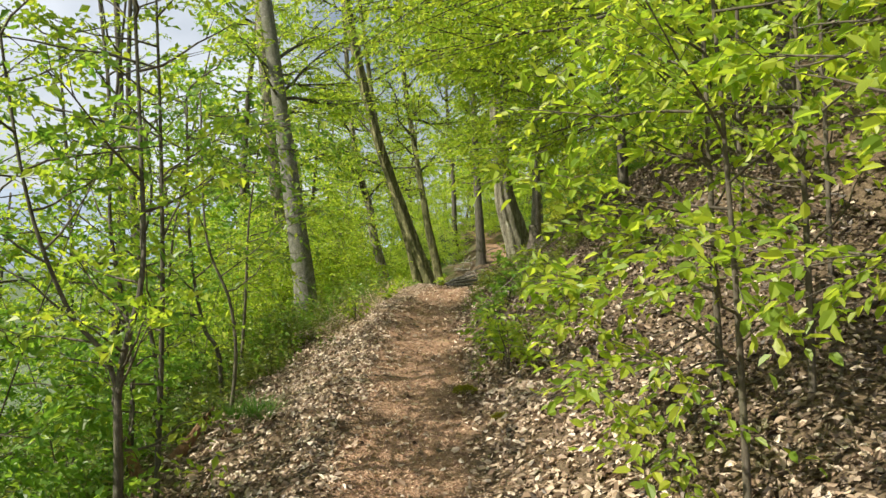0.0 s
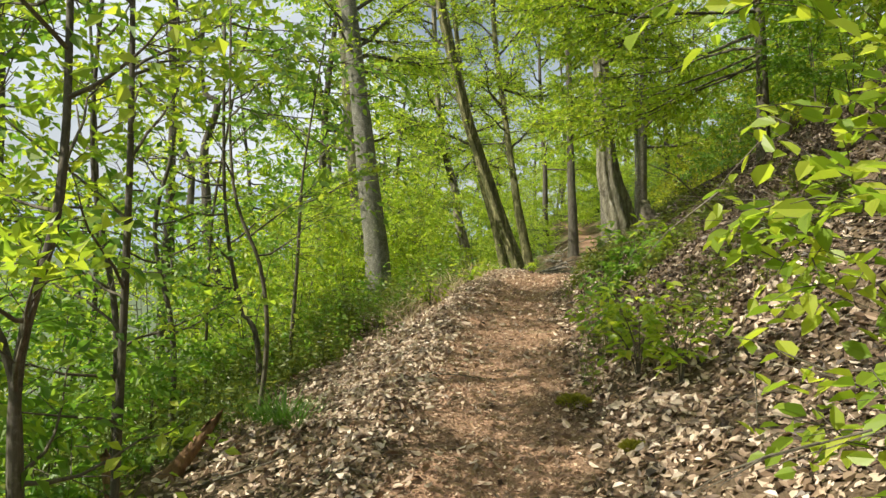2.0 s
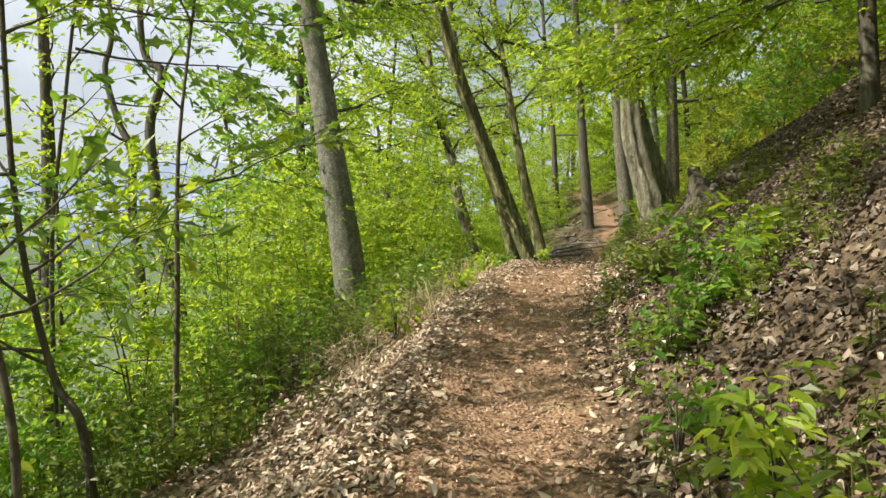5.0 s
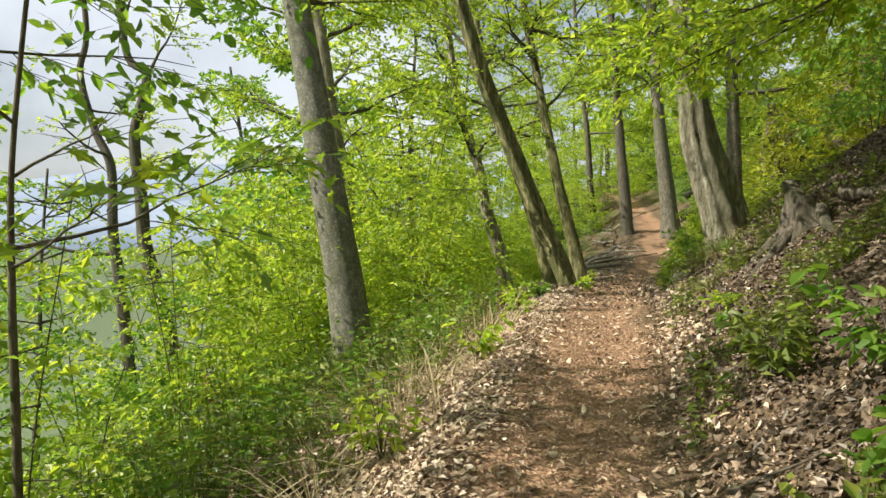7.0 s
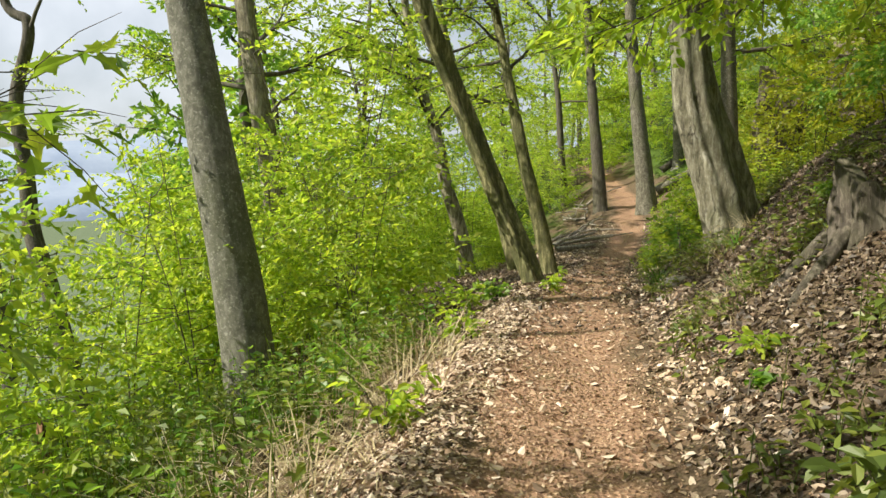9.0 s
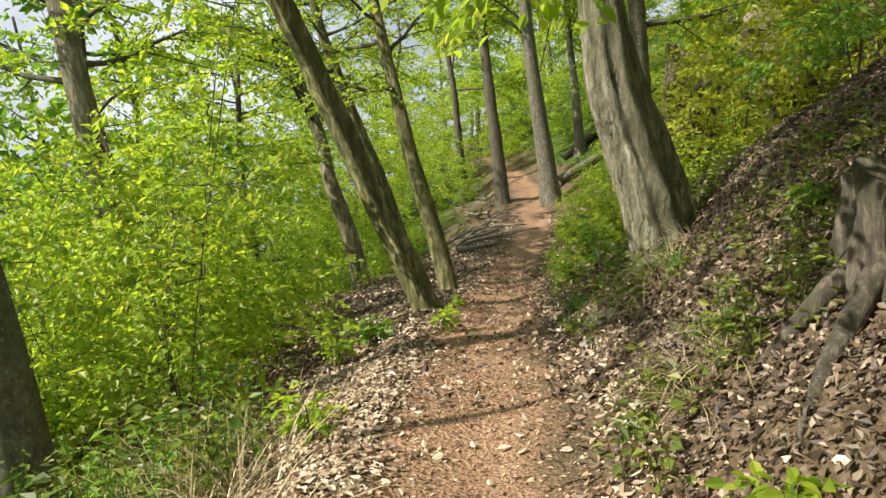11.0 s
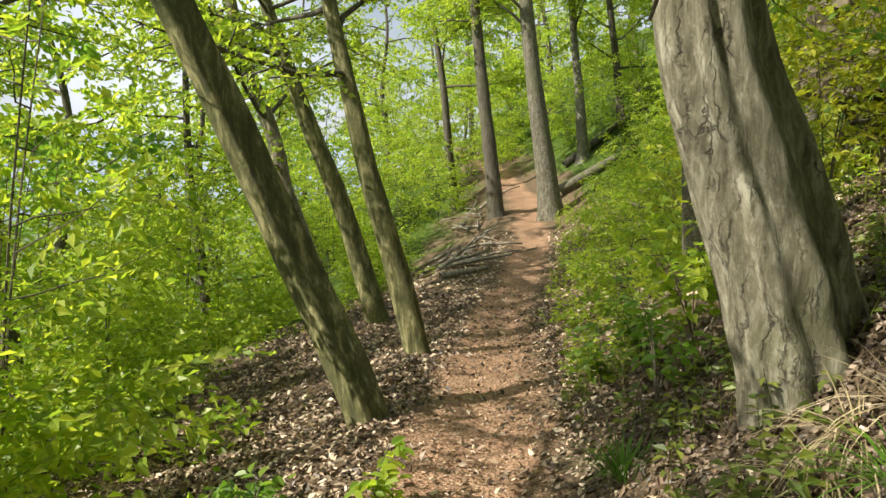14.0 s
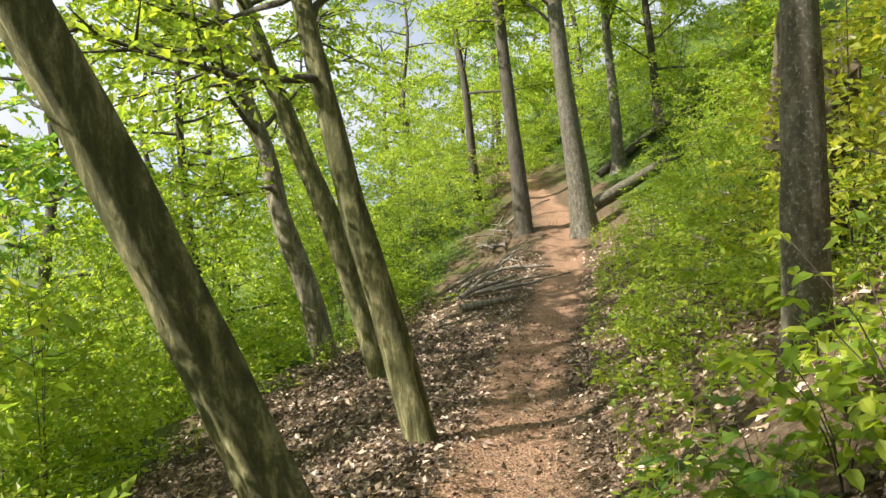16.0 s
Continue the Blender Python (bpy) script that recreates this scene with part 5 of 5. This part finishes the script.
small_plant("sunlit beech shoots with broad pale leaves", 1.45, 18.9, 0.55, 6, 0.09, LEAF_SPRING, 23, lean=(-0.2, -0.2))
small_plant("sunlit beech shoots with broad pale leaves", 1.75, 19.6, 0.5, 6, 0.085, LEAF_SPRING, 24, lean=(-0.2, -0.1))
small_plant("small seedling on the litter of the bank", 1.75, 15.2, 0.14, 3, 0.06, LEAF_GREEN, 17)
small_plant("small seedling on the litter", 0.75, 13.2, 0.16, 4, 0.06, LEAF_SPRING, 18)
small_plant("small seedling on the litter", 0.6, 12.8, 0.12, 3, 0.06, LEAF_GREEN, 19)
small_plant("young plant by the grass on the verge", -1.15, 12.9, 0.4, 6, 0.07, LEAF_SPRING, 20)
small_plant("young plant by the grass on the verge", -1.35, 10.9, 0.4, 6, 0.07, LEAF_SPRING, 21)
small_plant("leafy green shoots on the verge", -1.0, 14.9, 0.3, 6, 0.065, LEAF_SPRING, 22)


# ---- stump, snags, logs, stones, rock ----
def broken_stump(x, y, r, low, high, seed, toward):
    """A hollow, splintered stump; it stands highest on the side named in degrees."""
    rng = np.random.RandomState(seed)
    z = float(ground_z(x, y))
    t = thing("broken_stump", (x, y, z), "grey splintered hollow tree stump rotting on the bank", "stump")
    sides = 44
    a = np.linspace(0, 2 * math.pi, sides, endpoint=False)
    ragged = np.interp(np.arange(sides), np.arange(0, sides + 1, 2), np.append(rng.uniform(-0.5, 0.5, sides // 2), 0))
    top = low + (high - low) * (0.5 + 0.5 * np.cos(a - radians(toward))) ** 2 + 0.11 * ragged
    lobes = 1 + 0.11 * np.cos(5 * a + 1) + 0.08 * np.cos(9 * a + 2.2) + 0.05 * np.cos(15 * a) + rng.normal(0, 0.03, sides)
    outer, inner = Chunks(), Chunks()
    rows, rows_in = [], []
    for q in np.linspace(0, 1, 12):
        h = -0.7 + (top + 0.7) * q
        flare = 1 + 0.7 * np.exp(-np.maximum(h + 0.6, 0) / 0.26) * (1 + 0.35 * np.cos(4 * a + 0.6))
        rad = r * lobes * flare * (1 + 0.04 * np.sin(17 * q + 3 * a))
        rows.append(np.stack([x + np.cos(a) * rad, y + np.sin(a) * rad, z + h], -1))
        rad_in = r * lobes * (0.72 + 0.06 * np.sin(6 * a + 9 * q))
        rows_in.append(np.stack([x + np.cos(a) * rad_in, y + np.sin(a) * rad_in, z + np.maximum(h, 0.1 * q - 0.42) - 0.012 * (q == 1)], -1))
    k, j = np.meshgrid(np.arange(11), np.arange(sides), indexing="ij")
    j2 = (j + 1) % sides
    quads = np.stack([k * sides + j, k * sides + j2, (k + 1) * sides + j2, (k + 1) * sides + j], -1).reshape(-1, 4)
    outer.add(np.concatenate([np.concatenate(rows), rows_in[-1]]), [quads, np.stack([11 * sides + np.arange(sides), 11 * sides + (np.arange(sides) + 1) % sides, 12 * sides + (np.arange(sides) + 1) % sides, 12 * sides + np.arange(sides)], -1)])
    inner.add(np.concatenate(rows_in), [quads[:, ::-1]])
    part("stump_wall", outer, WOOD_STUMP, t, "weathered grey-brown wood", smooth=True)
    part("hollow", inner, WOOD_ROT, t, "dark rotten inside", smooth=True)
    root = Chunks()
    for az, l in ((200, 0.75), (250, 0.6), (290, 0.7), (165, 0.6)):
        b = radians(az)
        pts = []
        for q in np.linspace(0, 1, 6):
            rx, ry = x + math.cos(b + 0.3 * q) * (r * 0.8 + l * q), y + math.sin(b + 0.3 * q) * (r * 0.8 + l * q)
            pts.append((rx, ry, float(ground_z(rx, ry)) + 0.12 * (1 - q) ** 2 - 0.02 * q))
        tube(root, pts, np.linspace(0.06, 0.02, 6), 8)
    part("root", root, WOOD_STUMP, t, "bleached root ridges", smooth=True)


broken_stump(1.70, 14.1, 0.29, -0.12, 0.27, 5, 170)


def snag(name, label, x, y, lean, tall, r, mat, seed):
    """A broken-off stub with a split tip."""
    rng = np.random.RandomState(seed)
    z = float(ground_z(x, y))
    sides = 12
    a = np.linspace(0, 2 * math.pi, sides, endpoint=False)
    tip = tall * (0.72 + 0.28 * np.cos(a - 2.0)) + rng.normal(0, 0.05 * tall, sides)
    c = Chunks()
    rows = []
    for q in np.linspace(0, 1, 8):
        h = -0.15 + (tip + 0.15) * q
        rad = r * (1 - 0.55 * q) * (1 + 0.5 * math.exp(-q * 6)) * (1 + 0.12 * np.cos(3 * a + seed) + rng.normal(0, 0.03, sides))
        rows.append(np.stack([x + np.cos(a) * rad + lean[0] * h, y + np.sin(a) * rad + lean[1] * h, z + h], -1))
    k, j = np.meshgrid(np.arange(7), np.arange(sides), indexing="ij")
    j2 = (j + 1) % sides
    c.add(np.concatenate(rows), [np.stack([k * sides + j, k * sides + j2, (k + 1) * sides + j2, (k + 1) * sides + j], -1).reshape(-1, 4), (7 * sides + np.arange(sides))[None]])
    ob = part(name, c, mat, smooth=True)
    tagged(ob, label, "snag", "broken stubs")


snag("broken_stub", "brown broken stub leaning from the verge", -2.2, 6.35, (0.75, 0.1), 0.42, 0.085, WOOD_SNAG, 1)
snag("broken_stub", "brown broken stub leaning from the verge", -2.45, 6.2, (-0.4, 0.1), 0.3, 0.08, WOOD_SNAG, 2)
snag("broken_stub", "pale split stub standing among herbs", -4.2, 14.4, (-0.08, 0), 0.95, 0.09, WOOD_SNAG, 3)


def stick(name, label, category, group, p0, az, length, r, mat, seed, raise_=0.0, pitch=0.0, sides=6):
    rng = np.random.RandomState(seed)
    q = np.linspace(0, 1, 6)
    x = p0[0] + math.sin(radians(az)) * length * q + rng.normal(0, 0.015 * length, 6)
    y = p0[1] + math.cos(radians(az)) * length * q + rng.normal(0, 0.015 * length, 6)
    g = ground_z(x, y)
    line = np.stack([x, y, np.maximum(g, np.linspace(g[0], g[-1], 6)) + r * 0.8 + raise_ + pitch * length * q], -1)
    c = Chunks()
    tube(c, line, r * (1 - 0.55 * q) * (1 + rng.normal(0, 0.06, 6)), sides)
    ob = part(name, c, mat, smooth=True)
    tagged(ob, label, category, group)


log_rng = random.Random(12)
for i in range(20):
    x, y = log_rng.uniform(-1.3, 0.2), log_rng.uniform(29.5, 34.0)
    stick("dead_branch", "bleached dead branch in a heap beside the trail", "branch", "brushwood heap", (x, y), log_rng.uniform(20, 150), log_rng.uniform(0.7, 2.0), log_rng.uniform(0.02, 0.06), WOOD_GREY, 200 + i,
          log_rng.uniform(0, 0.12), log_rng.uniform(-0.02, 0.12))
stick("fallen_log", "short grey log beside the trail", "log", "", (-0.55, 29.4), 62, 1.15, 0.085, WOOD_GREY, 230, sides=12)
for i in range(9):
    x, y = log_rng.uniform(-0.3, 0.7), log_rng.uniform(35.5, 38.0)
    stick("dead_branch", "bleached dead branch in a heap beside the trail", "branch", "brushwood heap", (x, y), log_rng.uniform(-90, 90), log_rng.uniform(0.8, 1.8), log_rng.uniform(0.02, 0.045), WOOD_GREY, 240 + i,
          log_rng.uniform(0, 0.25), log_rng.uniform(0, 0.15))
stick("fallen_log", "mossy fallen trunk lying down the upper slope", "log", "", (2.9, 37.4), 84, 5.4, 0.15, BARK_MOTTLE, 260, 0.1, sides=14)
stick("fallen_log", "thin fallen trunk lying down the upper slope", "log", "", (3.4, 40.2), 70, 4.4, 0.14, BARK_DARK, 261, 0.05, sides=12)
for i in range(46):
    u, y = log_rng.choice([-1, 1]) * log_rng.uniform(0.45, 1.9), log_rng.uniform(3, 24)
    x = u + float(trail_x(y))
    stick("twig", "thin dead twig lying on the leaf litter", "twig", "fallen twigs", (x, y), log_rng.uniform(0, 360), log_rng.uniform(0.2, 0.6), log_rng.uniform(0.004, 0.009), BARK_TWIG, 300 + i, 0.01, 0.02, 5)


def lump(name, label, category, at, size, mat, seed, rough=0.25, cuts=3, turn=0.0, angular=False):
    bm = bmesh.new()
    bmesh.ops.create_icosphere(bm, subdivisions=cuts, radius=1.0)
    off = Vector((seed * 3.1, seed * 1.7, seed * 0.9))
    for v in bm.verts:
        p = v.co.normalized()
        k = 1 + rough * noise.fractal(p * 1.3 + off, 0.8, 2.1, 5)
        if angular:
            k += 0.22 * noise.cell(p * 2.2 + off) - 0.1
        v.co = Vector((p.x * size[0], p.y * size[1], p.z * size[2])) * k
    me = bpy.data.meshes.new(name)
    bm.to_mesh(me)
    bm.free()
    me.materials.append(mat)
    ob = new(name, me)
    ob.matrix_basis = pose(*at, 0, 0, turn)
    tagged(ob, label, category)


for i, (x, y, sx) in enumerate([(0.78, 16.3, 0.13), (0.93, 16.42, 0.09), (0.6, 16.1, 0.06)]):
    lump("stone", "flat pale grey stone half sunk at the bank foot", "stone", (x, y, float(ground_z(x, y)) + 0.01), (sx, sx * 0.7, sx * 0.4), STONE, 3 + i, 0.3, 3, 35 * i)
lump("rock_outcrop", "tan and grey rock outcrop on the upper bank", "rock", (6.3, 24.6, 3.3), (1.7, 1.3, 2.2), ROCK, 5, 0.3, 5, 20, True)
lump("rock_outcrop", "tan and grey rock outcrop on the upper bank", "rock", (3.9, 25.2, 2.6), (0.5, 0.5, 1.5), ROCK, 6, 0.3, 5, 60, True)
